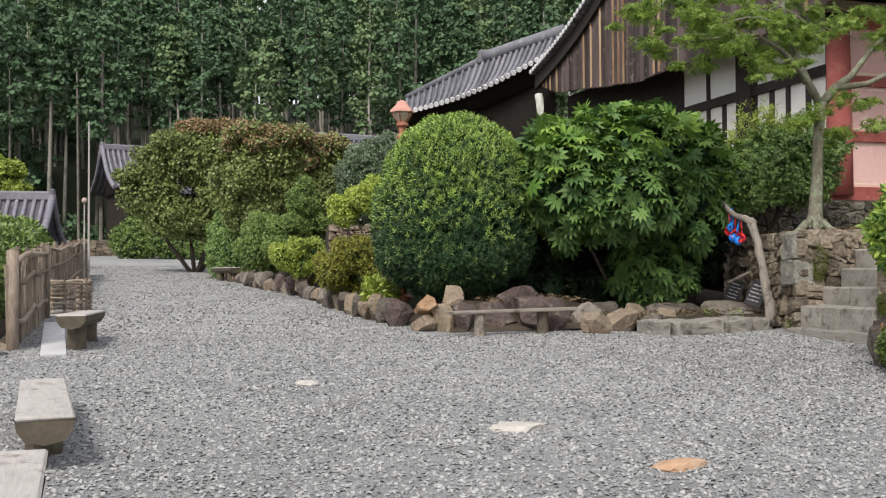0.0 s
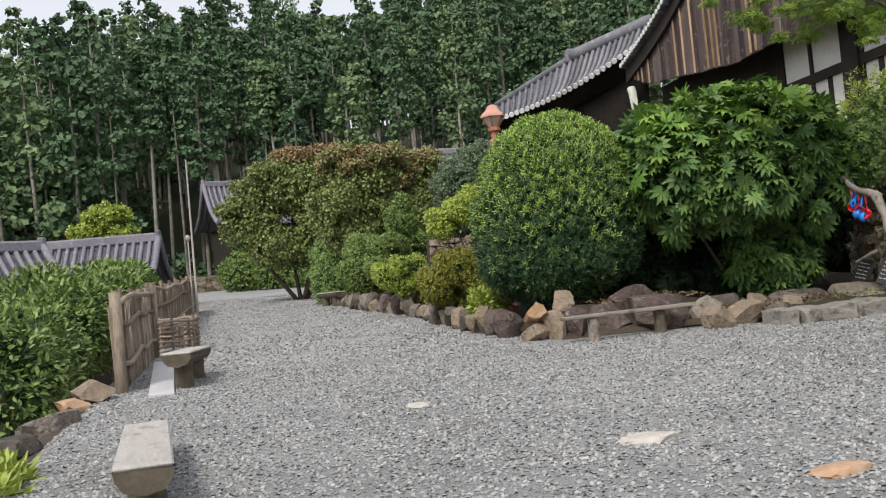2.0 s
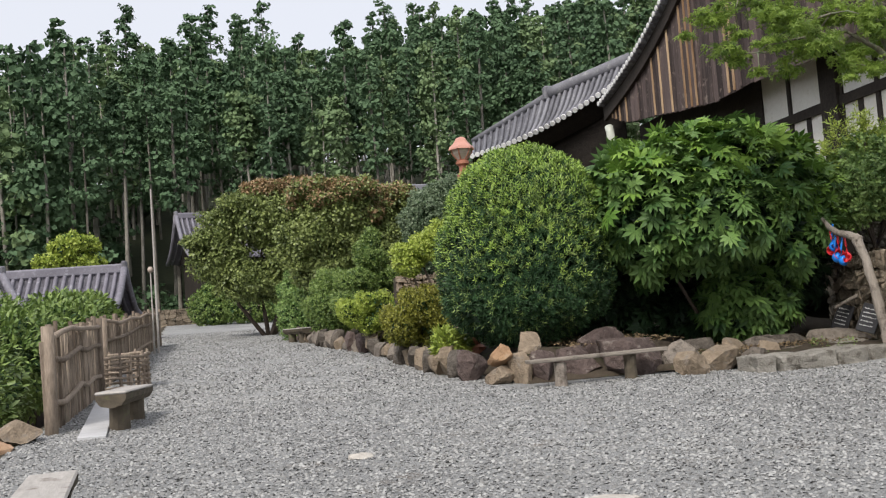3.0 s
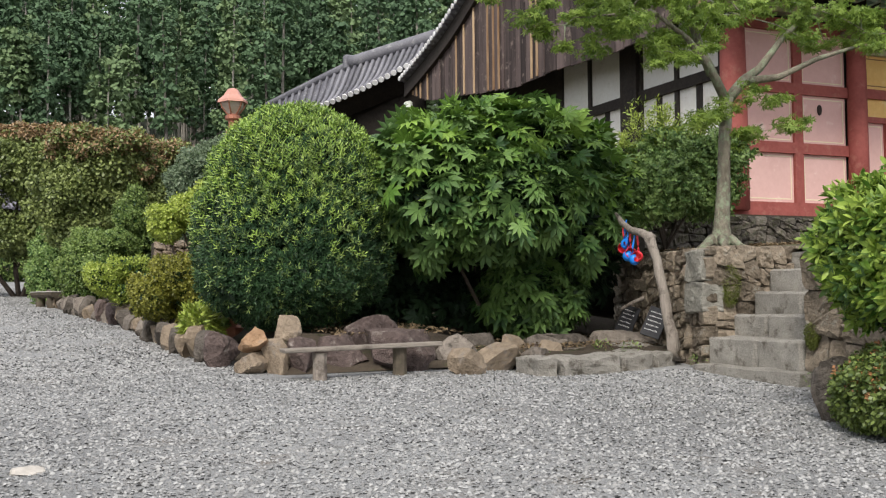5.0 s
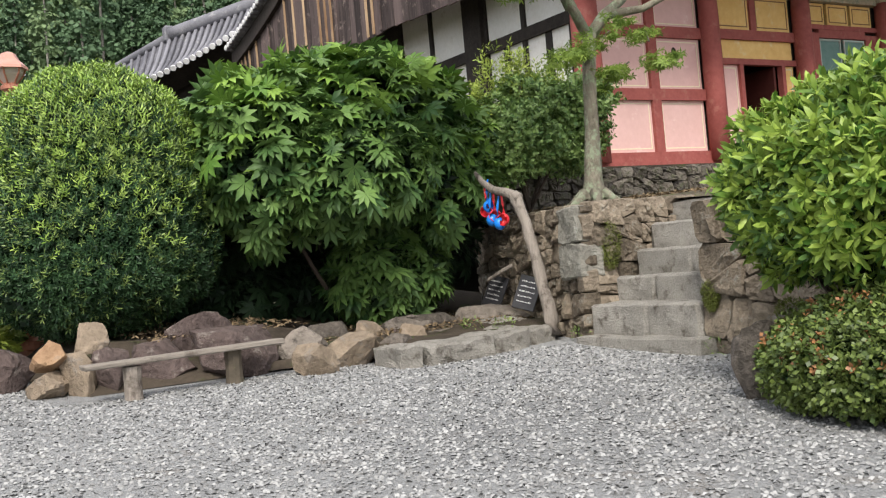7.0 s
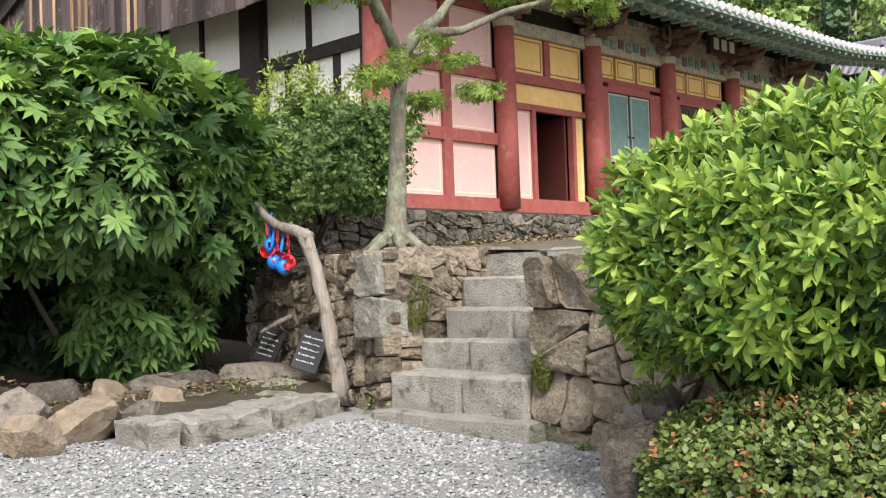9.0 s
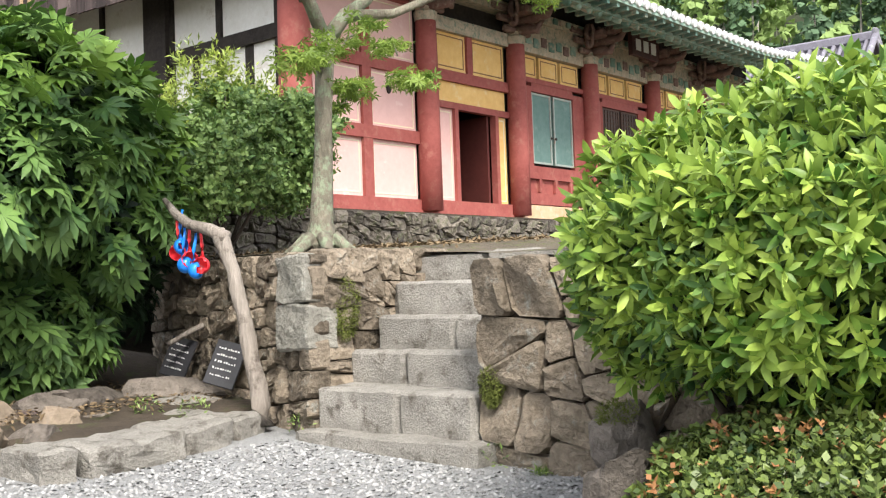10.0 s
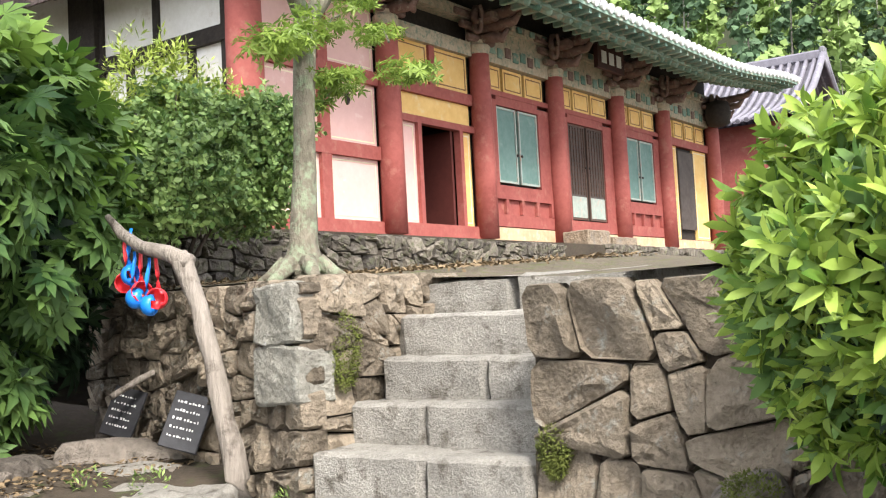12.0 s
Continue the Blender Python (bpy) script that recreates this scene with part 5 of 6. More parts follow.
def garden_tree(label, at, lobes, n, size, seed, tips):
    """A broad garden tree: many small tiers of leaves over leaning stems, with tinted tips on top."""
    ob = thing("garden_tree", label, "tree", at=at)
    rng = random.Random(seed)
    tiers = []
    for c, r in lobes:
        for _ in range(11):
            a, q = rng.uniform(0, 6.3), rng.uniform(0.45, 1.0)
            e = rng.uniform(-0.35, 1.0)
            k = math.sqrt(max(0.05, 1 - e * e * 0.9))
            tiers.append(((c[0] + math.cos(a) * r[0] * q * k, c[1] + math.sin(a) * r[1] * q * k, c[2] + e * r[2] * 0.9), (r[0] * 0.36, r[1] * 0.36, r[2] * 0.2)))
    foliage("crown", seed, n, tiers, TRIPLE, size * 1.25, OLIVE, ob, depth=0.75, roughen=0.08, floor=0.05)
    foliage("inner_foliage", seed + 1, n // 2, [(c, (r[0] * 0.85, r[1] * 0.85, r[2] * 0.85)) for c, r in lobes], TRIPLE, size * 1.5, OLIVE, ob, depth=0.5, roughen=0.1, floor=0.05)
    if tips:
        high = sorted(tiers, key=lambda q: -q[0][2])[: int(len(tiers) * tips)]
        foliage("tinted_foliage", seed + 2, n // 3, high, TRIPLE, size * 1.15, RUSSET, ob, depth=0.4, roughen=0.08, lift=0.5, label="russet-brown crown tips")
    stems("stem", seed, (0, 0, -0.3), [tuple(np.array(c) * 0.9) for c, r in lobes[:5]], 0.09, BARK_DARK, ob)
    return ob


garden_tree("russet-tinted spreading garden tree", (4.6, 31.0, 1.2), [((0.0, 0, 3.6), (1.5, 1.3, 0.95)), ((-1.1, -0.3, 2.7), (0.9, 0.9, 0.8)), ((1.4, 0.5, 3.4), (1.3, 1.2, 0.9)), ((-0.7, -0.2, 1.9), (0.85, 0.8, 0.6)), ((2.4, 0.8, 2.9), (1.0, 1.1, 0.9)), ((0.7, 0, 2.4), (1.2, 1.1, 0.8))], 17000, 0.12, 115, 0.36)
garden_tree("wide olive-green garden tree", (2.6, 37.5, 1.5), [((0.0, 0, 3.9), (2.0, 1.8, 1.2)), ((-1.6, -0.2, 2.7), (1.1, 1.2, 0.95)), ((1.6, 0.2, 4.2), (1.5, 1.4, 1.0)), ((2.8, 0, 3.9), (1.3, 1.3, 1.0)), ((1.2, -0.8, 2.5), (1.4, 1.2, 1.0)), ((-0.6, -0.4, 1.8), (1.4, 1.0, 0.8)), ((0.9, -0.5, 1.6), (1.3, 1.0, 0.7))], 19000, 0.135, 117, 0.08)
shrub("dark evergreen shrub below the garden trees", (3.5, 32.5, 1.1), [((0, 0, 0.8), (0.8, 0.9, 0.9)), ((0.1, 0.4, 1.5), (0.8, 0.7, 0.7))], 4600, 0.14, OSMAN, 119)
for k, (x, y, w) in enumerate(((0.6, 57.0, 1.3), (2.6, 56.0, 1.5), (4.6, 54.0, 1.6))):
    shrub("dark evergreen shrub before the end wall", (x, y, float(yard_z(0, y))), [((0, 0, 0.9), (w, 1.0, 1.0)), ((0.3, 0.2, 1.6), (w * 0.7, 0.8, 0.8))], 1500, 0.24, HEDGE, 190 + k * 2, group="end wall shrubs")
# left bank shrubs below the path
shrub("rough leafy shrub on the bank below the path", (-2.4, 14.6, -0.7), [((0, 0, 1.3), (0.85, 1.3, 1.0)), ((-0.8, 0.6, 1.5), (1.0, 1.2, 0.9)), ((0.1, 1.9, 1.5), (0.7, 1.2, 0.9)), ((-1.0, 2.0, 1.7), (1.1, 1.2, 1.0)), ((-1.2, -0.8, 1.1), (0.9, 1.0, 0.9))], 9500, 0.115, HEDGE, 121, template=LEAF, name="bank_shrub", group="bank shrubs")
shrub("rough leafy shrub on the bank below the path", (-2.6, 21.5, -0.5), [((0, 0, 1.7), (1.0, 1.8, 1.0)), ((-0.8, 1.5, 2.0), (1.2, 1.5, 1.0)), ((0.3, 3.2, 2.1), (0.8, 1.6, 0.8))], 8000, 0.14, HEDGE, 123, template=LEAF, name="bank_shrub", group="bank shrubs")
shrub("rough leafy shrub on the bank below the path", (-2.9, 29.0, -0.3), [((0, 0, 2.0), (1.1, 2.0, 1.1)), ((0.3, 3.0, 2.2), (0.9, 2.0, 1.0))], 4500, 0.2, HEDGE, 125, template=LEAF, name="bank_shrub", group="bank shrubs")
shrub("light green tree beyond the lower roofs", (-5.6, 50.0, 0.3), [((0.3, 0, 5.7), (1.0, 1.0, 0.5)), ((-0.6, 0, 5.0), (0.9, 0.9, 0.4)), ((0.8, 0, 4.8), (0.8, 0.9, 0.4)), ((0.0, 0, 4.3), (1.0, 1.0, 0.4))], 4200, 0.24, HEDGE_LIME, 127, name="garden_tree", depth=0.5)
shrub("weeds on the gravel edge", (-1.05, 8.1, 0.0), [((0, 0, 0.1), (0.3, 0.55, 0.22))], 500, 0.16, HEDGE_LIME, 129, template=BLADE, trunk=False, inner=False, name="weed_patch")

# ---- rocks of the border ----
R = 0
def br(x, y, w, d, h, turn=0, mat=ROCK, label="weathered border rock at the gravel edge", sink=0.06, tilt=0, z=None, square=0.65, name="border_rock", facets=11):
    global R
    R += 1
    rock(name, (x, y, float(yard_z(x, y)) if z is None else z), (w * 1.05, d, h * (1.12 if name == "border_rock" else 1)), turn, R + 40, mat, label, group="border rocks", sink=sink, tilt=tilt, square=square, facets=facets)


br(4.72, 14.62, 0.40, 0.4, 0.27, 10, ROCK_TAN, "squared tan border rock under a pointed orange one", square=0.9)
br(4.72, 14.64, 0.34, 0.36, 0.28, 0, ROCK_ORANGE_TAN, "pointed orange-tan rock lying on a squared one", z=0.69, sink=0.02, square=0.3)
br(4.98, 14.5, 0.26, 0.34, 0.42, 25, ROCK_TAN, "upright pale angular border rock", square=0.9)
br(5.06, 14.52, 0.29, 0.3, 0.28, 12, ROCK_TAN, "pale block lying on an upright border rock", z=0.82, sink=0.02, square=0.85)
br(5.22, 14.45, 0.36, 0.4, 0.43, 0, ROCK_DARK, "dark border rock behind the plank bench", square=0.85)
br(5.75, 14.55, 0.62, 0.5, 0.44, 0, ROCK_DARK, "dark border rock behind the plank bench", square=0.85)
br(6.45, 14.35, 0.85, 0.75, 0.5, 5, ROCK_DARK, "big purple-brown layered boulder", square=0.75)
br(6.3, 14.95, 0.9, 0.5, 0.62, -4, ROCK_DARK, "flat-topped purple-brown boulder behind the bench", square=0.8)
br(6.96, 13.62, 0.36, 0.36, 0.33, 30, ROCK_TAN, "angular tan rock of the border")
br(7.55, 14.0, 0.62, 0.5, 0.35, -10, ROCK_TAN, "broad flat tan rock of the border", square=0.8)
br(7.2, 14.45, 0.6, 0.5, 0.42, 0, ROCK)
br(7.75, 15.0, 0.55, 0.4, 0.38, 15, ROCK)
br(8.25, 14.95, 0.45, 0.4, 0.36, 15, ROCK_TAN)
br(8.5, 14.5, 0.42, 0.4, 0.32, 15, ROCK_TAN)
br(8.85, 15.2, 0.6, 0.4, 0.34, -15, ROCK)
br(8.1, 14.1, 0.4, 0.35, 0.28, 35, ROCK)
br(4.5, 15.4, 0.5, 0.46, 0.44, 75, ROCK_DARK, "dark squared rock of the border", square=0.88)
br(4.42, 15.95, 0.45, 0.35, 0.42, 80, ROCK, square=0.8)
rr = random.Random(9)
y = 16.35
while y < 34:
    w = rr.uniform(0.3, 0.6)
    br(float(border_x(y)) + rr.uniform(-0.05, 0.1), y, w * 1.05, rr.uniform(0.3, 0.4), rr.uniform(0.3, 0.48), 85 + rr.uniform(-15, 15), rr.choice([ROCK, ROCK, ROCK_DARK, ROCK_TAN]), square=0.7)
    y += w * 0.98
# kerb of dressed stones in front of the spring
for k, (x, y, w, turn) in enumerate(((7.76, 13.42, 0.26, 0), (8.34, 13.46, 0.84, 10), (9.05, 13.62, 0.54, 14), (9.55, 13.82, 0.46, 22))):
    ob = mesh_object("kerb_stone", hewn(bmesh.new(), (w - 0.01, 0.62, 0.36), 90 + k, 0.03, 5), GRANITE)
    ob.matrix_basis = pose(x, y, float(yard_z(0, 13.4)) - 0.17, 0, 0, turn)
    tagged(ob, "rough dressed granite kerb stone at the gravel edge", "kerb stone", "kerb stones")
# spring: stone trough, slates, slabs
br(10.1, 15.2, 0.95, 0.55, 0.3, -25, ROCK, "dark hewn stone trough of the spring", square=0.85, z=0.58, name="stone_trough")
br(9.85, 14.75, 0.8, 0.36, 0.18, -32, GRANITE, "flat granite slab before the trough", square=0.85, z=0.55, name="stone_slab")
br(9.3, 15.3, 0.9, 0.5, 0.26, 10, ROCK, "flat layered stone beside the trough", square=0.7, z=0.58, name="stone_slab")
br(10.0, 14.55, 0.42, 0.24, 0.2, 60, ROCK, "rounded stone propping a slate", z=0.5, name="prop_stone")
br(10.55, 15.95, 0.35, 0.15, 0.5, 75, ROCK, "upright stone against the wall", z=0.55, square=0.85, name="standing_stone")


for x, y, z, w, d, h, turn, mat in ((9.15, 14.75, 0.52, 0.62, 0.4, 0.13, -20, ROCK), (8.75, 14.75, 0.5, 0.5, 0.34, 0.15, 12, ROCK_TAN), (9.55, 14.35, 0.5, 0.5, 0.3, 0.14, 25, GRANITE), (9.1, 15.2, 0.62, 0.55, 0.3, 0.13, 40, ROCK), (9.7, 15.75, 0.56, 0.5, 0.35, 0.16, 8, ROCK), (8.55, 15.15, 0.55, 0.45, 0.3, 0.14, -12, ROCK_DARK), (9.35, 14.15, 0.47, 0.4, 0.26, 0.12, 5, GRANITE)):
    br(x, y, w, d, h, turn, mat, "flat weathered stone laid before the spring", z=z, sink=0.03, square=0.85, name="flat_stone")
for k, (x, y, z, w, d, h, what) in enumerate(((10.0, 11.36, 0.85, 0.05, 0.1, 0.13, "the wall beside the steps"), (10.3, 13.06, 1.42, 0.14, 0.05, 0.24, "the stones beside the steps"), (9.72, 10.2, 0.74, 0.14, 0.13, 0.09, "the rock below the bush"))):
    moss = thing("moss_cushion", "thin cushion of green moss on " + what, "moss", "moss cushions", at=(x, y, z))
    foliage("moss", 300 + k, 1500, [((0, 0, 0), (w, d, h)), ((0, 0, -h * 0.6), (w * 0.8, d * 0.8, h * 0.6))], BLADE, 0.026, MOSS, moss, depth=0.5, roughen=0.02, spread=0.9)


def slate(at, turn, lean, w, h, skew):
    ob = thing("slate_sign", "black slate with rows of white handwriting leaning on the wall", "sign", "slates", at=at)
    ob.rotation_euler = (radians(lean), radians(skew), radians(turn))
    part("slab", box(bmesh.new(), (-w / 2, -0.015, 0), (w / 2, 0.015, h), bevel=0.006), SLATE, ob)
    rng = random.Random(turn)
    for r in range(5):
        x = -w * 0.36
        bm = bmesh.new()
        while x < w * 0.3:
            b = rng.uniform(0.006, 0.02)
            box(bm, (x, -0.0195, h * (0.8 - r * 0.15)), (x + b, -0.016, h * (0.8 - r * 0.15) + rng.uniform(0.008, 0.02)))
            x += b + rng.uniform(0.006, 0.02)
        part("writing_line", bm, CHALK, ob)["kind"] = "stuff"


slate((10.36, 15.58, 0.77), -70, -20, 0.29, 0.4, 14)
slate((10.08, 14.5, 0.74), -60, -20, 0.29, 0.42, 16)

# ladle pole
pole = thing("ladle_post", "forked grey driftwood post carrying water ladles", "post", at=(10.0, 13.62, 0.45))
P0 = Vector((10.0, 13.62, 0.45))
part("post", tube(bmesh.new(), [Vector(p) - P0 for p in ((9.85, 13.63, 0.48), (9.84, 13.62, 0.62), (9.84, 13.65, 0.8), (9.81, 13.69, 1.0), (9.815, 13.74, 1.2), (9.80, 13.77, 1.4), (9.785, 13.83, 1.6), (9.79, 13.87, 1.75), (9.755, 13.92, 1.92), (9.74, 13.96, 2.04), (9.73, 13.98, 2.11))], [0.1, 0.082, 0.078, 0.066, 0.072, 0.06, 0.066, 0.058, 0.066, 0.074, 0.05], 11), GREYWOOD, pole, smooth=True)
part("arm", tube(bmesh.new(), [Vector(p) - P0 for p in ((9.75, 13.9, 2.03), (9.70, 14.05, 2.11), (9.68, 14.3, 2.17), (9.69, 14.52, 2.28), (9.71, 14.7, 2.42))], [0.065, 0.055, 0.045, 0.04, 0.022], 8), GREYWOOD, pole, smooth=True)


def ladle(at, mat, colour, turn):
    ob = thing("ladle", colour + " plastic water ladle hanging by its handle", "ladle", "water ladles", at=at)
    bm = bmesh.new()
    bmesh.ops.create_uvsphere(bm, u_segments=14, v_segments=8, radius=0.075)
    bmesh.ops.delete(bm, geom=[v for v in bm.verts if v.co.y < -0.045], context="VERTS")
    bmesh.ops.solidify(bm, geom=bm.faces[:], thickness=0.006)
    bmesh.ops.transform(bm, matrix=pose(0, 0, -0.27), verts=bm.verts)
    part("bowl", bm, mat, ob, smooth=True)
    part("handle", tube(bmesh.new(), [(0, 0.02, -0.2), (0, 0.02, -0.1), (0, 0, 0.0), (0.01, 0, 0.05)], [0.022, 0.016, 0.013, 0.012], 8), mat, ob, smooth=True)
    ob.rotation_euler = (0, 0, radians(turn))


for q, dz, m, c, turn in ((0.0, 0.02, RED_PLASTIC, "red", -60), (0.2, 0.09, BLUE_PLASTIC, "blue", 10), (0.32, -0.06, BLUE_PLASTIC, "blue", 70), (0.5, 0.0, RED_PLASTIC, "red", -30), (0.75, -0.07, BLUE_PLASTIC, "blue", 40), (0.95, -0.01, RED_PLASTIC, "red", -70)):
    ladle((9.69 + 0.02 * q, 14.5 - 0.32 * q, 2.19 - 0.1 * q + dz), m, c, turn)

# ---- plank bench on the border ----
pb = thing("plank_bench", "old grey plank bench on two stumps before the rocks", "bench", at=(6.0, 13.75, 0.4))
B0 = Vector((6.0, 13.75, 0.4))
part("plank", box(bmesh.new(), (-0.94, -0.11, 0.325), (0.94, 0.11, 0.37), pose(-0.25, 0, 0, 0, -0.8, 1), 0.01, 0.014), PLANKWOOD, pb)
part("stump", lathe(bmesh.new(), [(0.085, -0.05), (0.08, 0.15), (0.085, 0.3)], (-0.76, 0, 0), 10), GREYWOOD, pb, smooth=False)
part("stump", lathe(bmesh.new(), [(0.09, -0.05), (0.08, 0.18), (0.085, 0.34)], (0.2, 0.05, 0), 10), BENCHLOG_SHADED, pb)


def log_bench(at, turn, length, height, group="log benches", label="bench of a split log on a stump leg"):
    ob = thing("log_bench", label, "bench", group, at=at)
    ob.rotation_euler = (0, 0, radians(turn))
    bm = bmesh.new()
    n = 8
    prof = [(-0.165, 0.0), (-0.155, -0.06), (-0.11, -0.12), (0, -0.145), (0.11, -0.12), (0.155, -0.06), (0.165, 0.0)]
    rings = []
    for k in range(n + 1):
        y = -length / 2 + length * k / n
        rings.append([bm.verts.new((x * (1 + 0.04 * math.sin(k * 1.7)), y, height - 0.03 + z)) for x, z in prof])
    for a, b in zip(rings, rings[1:]):
        for i in range(6):
            bm.faces.new((a[i], a[i + 1], b[i + 1], b[i]))
    bm.faces.new(rings[0][::-1])
    bm.faces.new(rings[-1])
    # shadow below the seat is part of this darkened log colour
    part("half_log", bm, BENCHLOG_SHADED, ob)
    part("seat", box(bmesh.new(), (-0.165, -length / 2 - 0.01, height - 0.03), (0.165, length / 2 + 0.01, height), bevel=0.012, jitter=0.004), BENCHTOP, ob, "bleached flat sitting face")
    for y in (-length * 0.24, length * 0.3):
        part("leg", lathe(bmesh.new(), [(0.12, -0.08), (0.11, height * 0.4), (0.115, height - 0.13)], (0, y, 0), 12), BENCHLOG_SHADED, ob)


log_bench((0.02, 7.62, 0.15), 5, 2.4, 0.30)
log_bench((0.1, 4.55, 0.03), 3, 1.8, 0.38)
log_bench((-0.02, 13.6, 0.4), -6, 1.6, 0.42)
log_bench((3.1, 30.4, 1.12), 20, 1.3, 0.4)
lb = box_part("loose_board", (-0.14, -2.2, 0), (0.14, 2.2, 0.035), PLANK_GREY, None, m=pose(-0.42, 14.6, 0.45, 2.4, 0, 4))
tagged(lb, "grey board lying on the gravel edge", "board")

# ---- branch fence on the left edge ----
rng = random.Random(77)
def fence_run(y0, y1, xo, h):
    fen = thing("branch_fence", "rustic fence of upright split branches and withies", "fence", "branch fences", at=(xo, y0, float(yard_z(0, y0))))
    L = y1 - y0
    n = int(L / 0.105)
    for k in range(n + 1):
        y = L * k / n
        z = 0.042 * y
        r = rng.uniform(0.03, 0.055)
        lean = rng.uniform(-0.06, 0.06)
        hh = h * rng.uniform(0.86, 1.06) + 0.06 * math.sin(k * 0.35)
        part("stake", tube(bmesh.new(), [(rng.uniform(-0.02, 0.02), y, z - 0.25), (0.0, y + lean * 0.5, z + hh * 0.5), (rng.uniform(-0.03, 0.03), y + lean, z + hh)], [r, r * 0.95, r * 0.8], 7), FENCEWOOD, fen)
    for f in (0.28, 0.72, 0.97):
        pts = [(0.06 + 0.02 * math.sin(k), L * k / 6, 0.042 * L * k / 6 + h * f + rng.uniform(-0.06, 0.06)) for k in range(7)]
        part("withy", tube(bmesh.new(), pts, [0.035] * 7, 7), FENCEWOOD, fen, smooth=True)
    for y in (0, L):
        part("end_post", tube(bmesh.new(), [(0.03, y, 0.042 * y - 0.3), (0.03, y, 0.042 * y + h * 1.06)], [0.075, 0.07], 9), FENCEWOOD, fen, smooth=True)


fence_run(13.3, 17.9, -0.82, 1.12)
fence_run(19.8, 35.0, -0.95, 1.1)
hurdle = thing("wicker_hurdle", "low curved hurdle of woven grey branches at the fence", "fence", at=(-0.4, 18.9, float(yard_z(0, 18.9))))


def hurdle_pt(q, z):
    """Along the bowed hurdle: q from 0 to 1."""
    return Vector((-0.42 + 0.68 * math.sin(math.pi * q) ** 0.6, -0.75 + 1.5 * q, z - 0.03 + 0.06 * q))


for k in range(13):
    q = k / 12
    part("stake", tube(bmesh.new(), [hurdle_pt(q, -0.12), hurdle_pt(q, 0.3), hurdle_pt(q, 0.58 + 0.05 * math.sin(k * 2.1))], [0.026, 0.026, 0.02], 6), FENCEWOOD, hurdle)
for r in range(7):
    pts = [hurdle_pt(k / 14, 0.06 + r * 0.08) + Vector((0.025 * (1 if (k + r) % 2 else -1), 0, 0.015 * math.sin(k * 1.3 + r))) for k in range(15)]
    part("withy", tube(bmesh.new(), pts, [0.02 if r < 6 else 0.03] * 15, 6), FENCEWOOD, hurdle, smooth=True)
br(-1.05, 12.7, 0.5, 0.42, 0.28, 30, ROCK_TAN, "pale rounded rock at the bank edge")
br(-1.15, 12.1, 0.45, 0.3, 0.16, 60, ROCK_ORANGE, "rust-orange rock at the bank edge")
br(-1.2, 11.0, 0.9, 0.4, 0.3, 70, ROCK, "mossy grey stone on the bank edge", sink=0.2)
br(-1.2, 9.6, 0.8, 0.4, 0.3, 85, ROCK, "mossy grey stone on the bank edge", sink=0.2)
# flat stones bedded in the gravel
for x, y, w, m, lab in ((3.3, 7.05, 0.42, PALE_STONE, "flat pale stone bedded in the gravel"), (3.83, 5.7, 0.36, ROCK_ORANGE, "flat orange stone bedded in the gravel"), (2.15, 9.6, 0.2, PALE_STONE, "small flat stone bedded in the gravel")):
    br(x, y, w, w * 0.7, 0.09, 20, m, lab, sink=0.04, square=0.5, name="bedded_stone", facets=4)
# right bed stones
br(8.45, 9.45, 0.3, 0.3, 0.55, 0, ROCK, "upright rough stone edging the bush bed", square=0.7)
br(9.8, 10.2, 0.5, 0.42, 0.62, 40, ROCK, "pointed grey rock with a mossy shoulder", square=0.45, name="mossy_rock")
sp = thing("water_spout", "split wooden spout leading spring water from the wall", "spout", at=(10.5, 15.3, 1.2))
part("channel", tube(bmesh.new(), [(0.2, -0.02, 0.12), (-0.05, 0.05, 0.02), (-0.28, 0.12, -0.1)], [0.03, 0.028, 0.025], 8), GREYWOOD, sp, smooth=True)
br(8.75, 9.65, 0.5, 0.35, 0.3, 10, ROCK, "rough stone edging the bush bed")

for x, y, z, s in ((9.95, 11.35, 0.3, 0.12), (9.9, 10.9, 0.28, 0.1), (9.95, 13.25, 0.42, 0.1), (9.5, 14.1, 0.55, 0.1), (8.2, 14.1, 0.42, 0.12), (9.3, 14.5, 0.58, 0.1)):
    shrub("small green weeds between the stones", (x, y, z), [((0, 0, 0.03), (s, s, s * 0.6))], 70, 0.05, HEDGE, int(x * 100), template=BLADE, trunk=False, inner=False, name="weed_tuft", group="weed tufts")

# ---- lamp ----
lamp = thing("street_lamp", "copper-painted ornamental garden lamp standing in the bed", "street lamp", at=(4.97, 17.06, 0.7))
part("base", lathe(bmesh.new(), [(0.24, 0.0), (0.23, 0.06), (0.17, 0.1), (0.15, 0.2), (0.1, 0.24)], sides=16), COPPER, lamp, smooth=False)
part("pole", lathe(bmesh.new(), [(0.075, 0.22), (0.075, 0.55), (0.095, 0.58), (0.095, 0.66), (0.06, 0.7), (0.06, 2.5), (0.085, 2.55), (0.085, 2.62), (0.06, 2.66), (0.07, 2.86), (0.1, 2.89), (0.1, 2.94), (0.06, 2.98), (0.065, 3.08), (0.11, 3.11), (0.11, 3.15), (0.07, 3.18)], sides=14), COPPER, lamp)
part("lantern", lathe(bmesh.new(), [(0.075, 3.18), (0.15, 3.28), (0.17, 3.345)], sides=6), FROSTED, lamp, "smoked glass lantern")
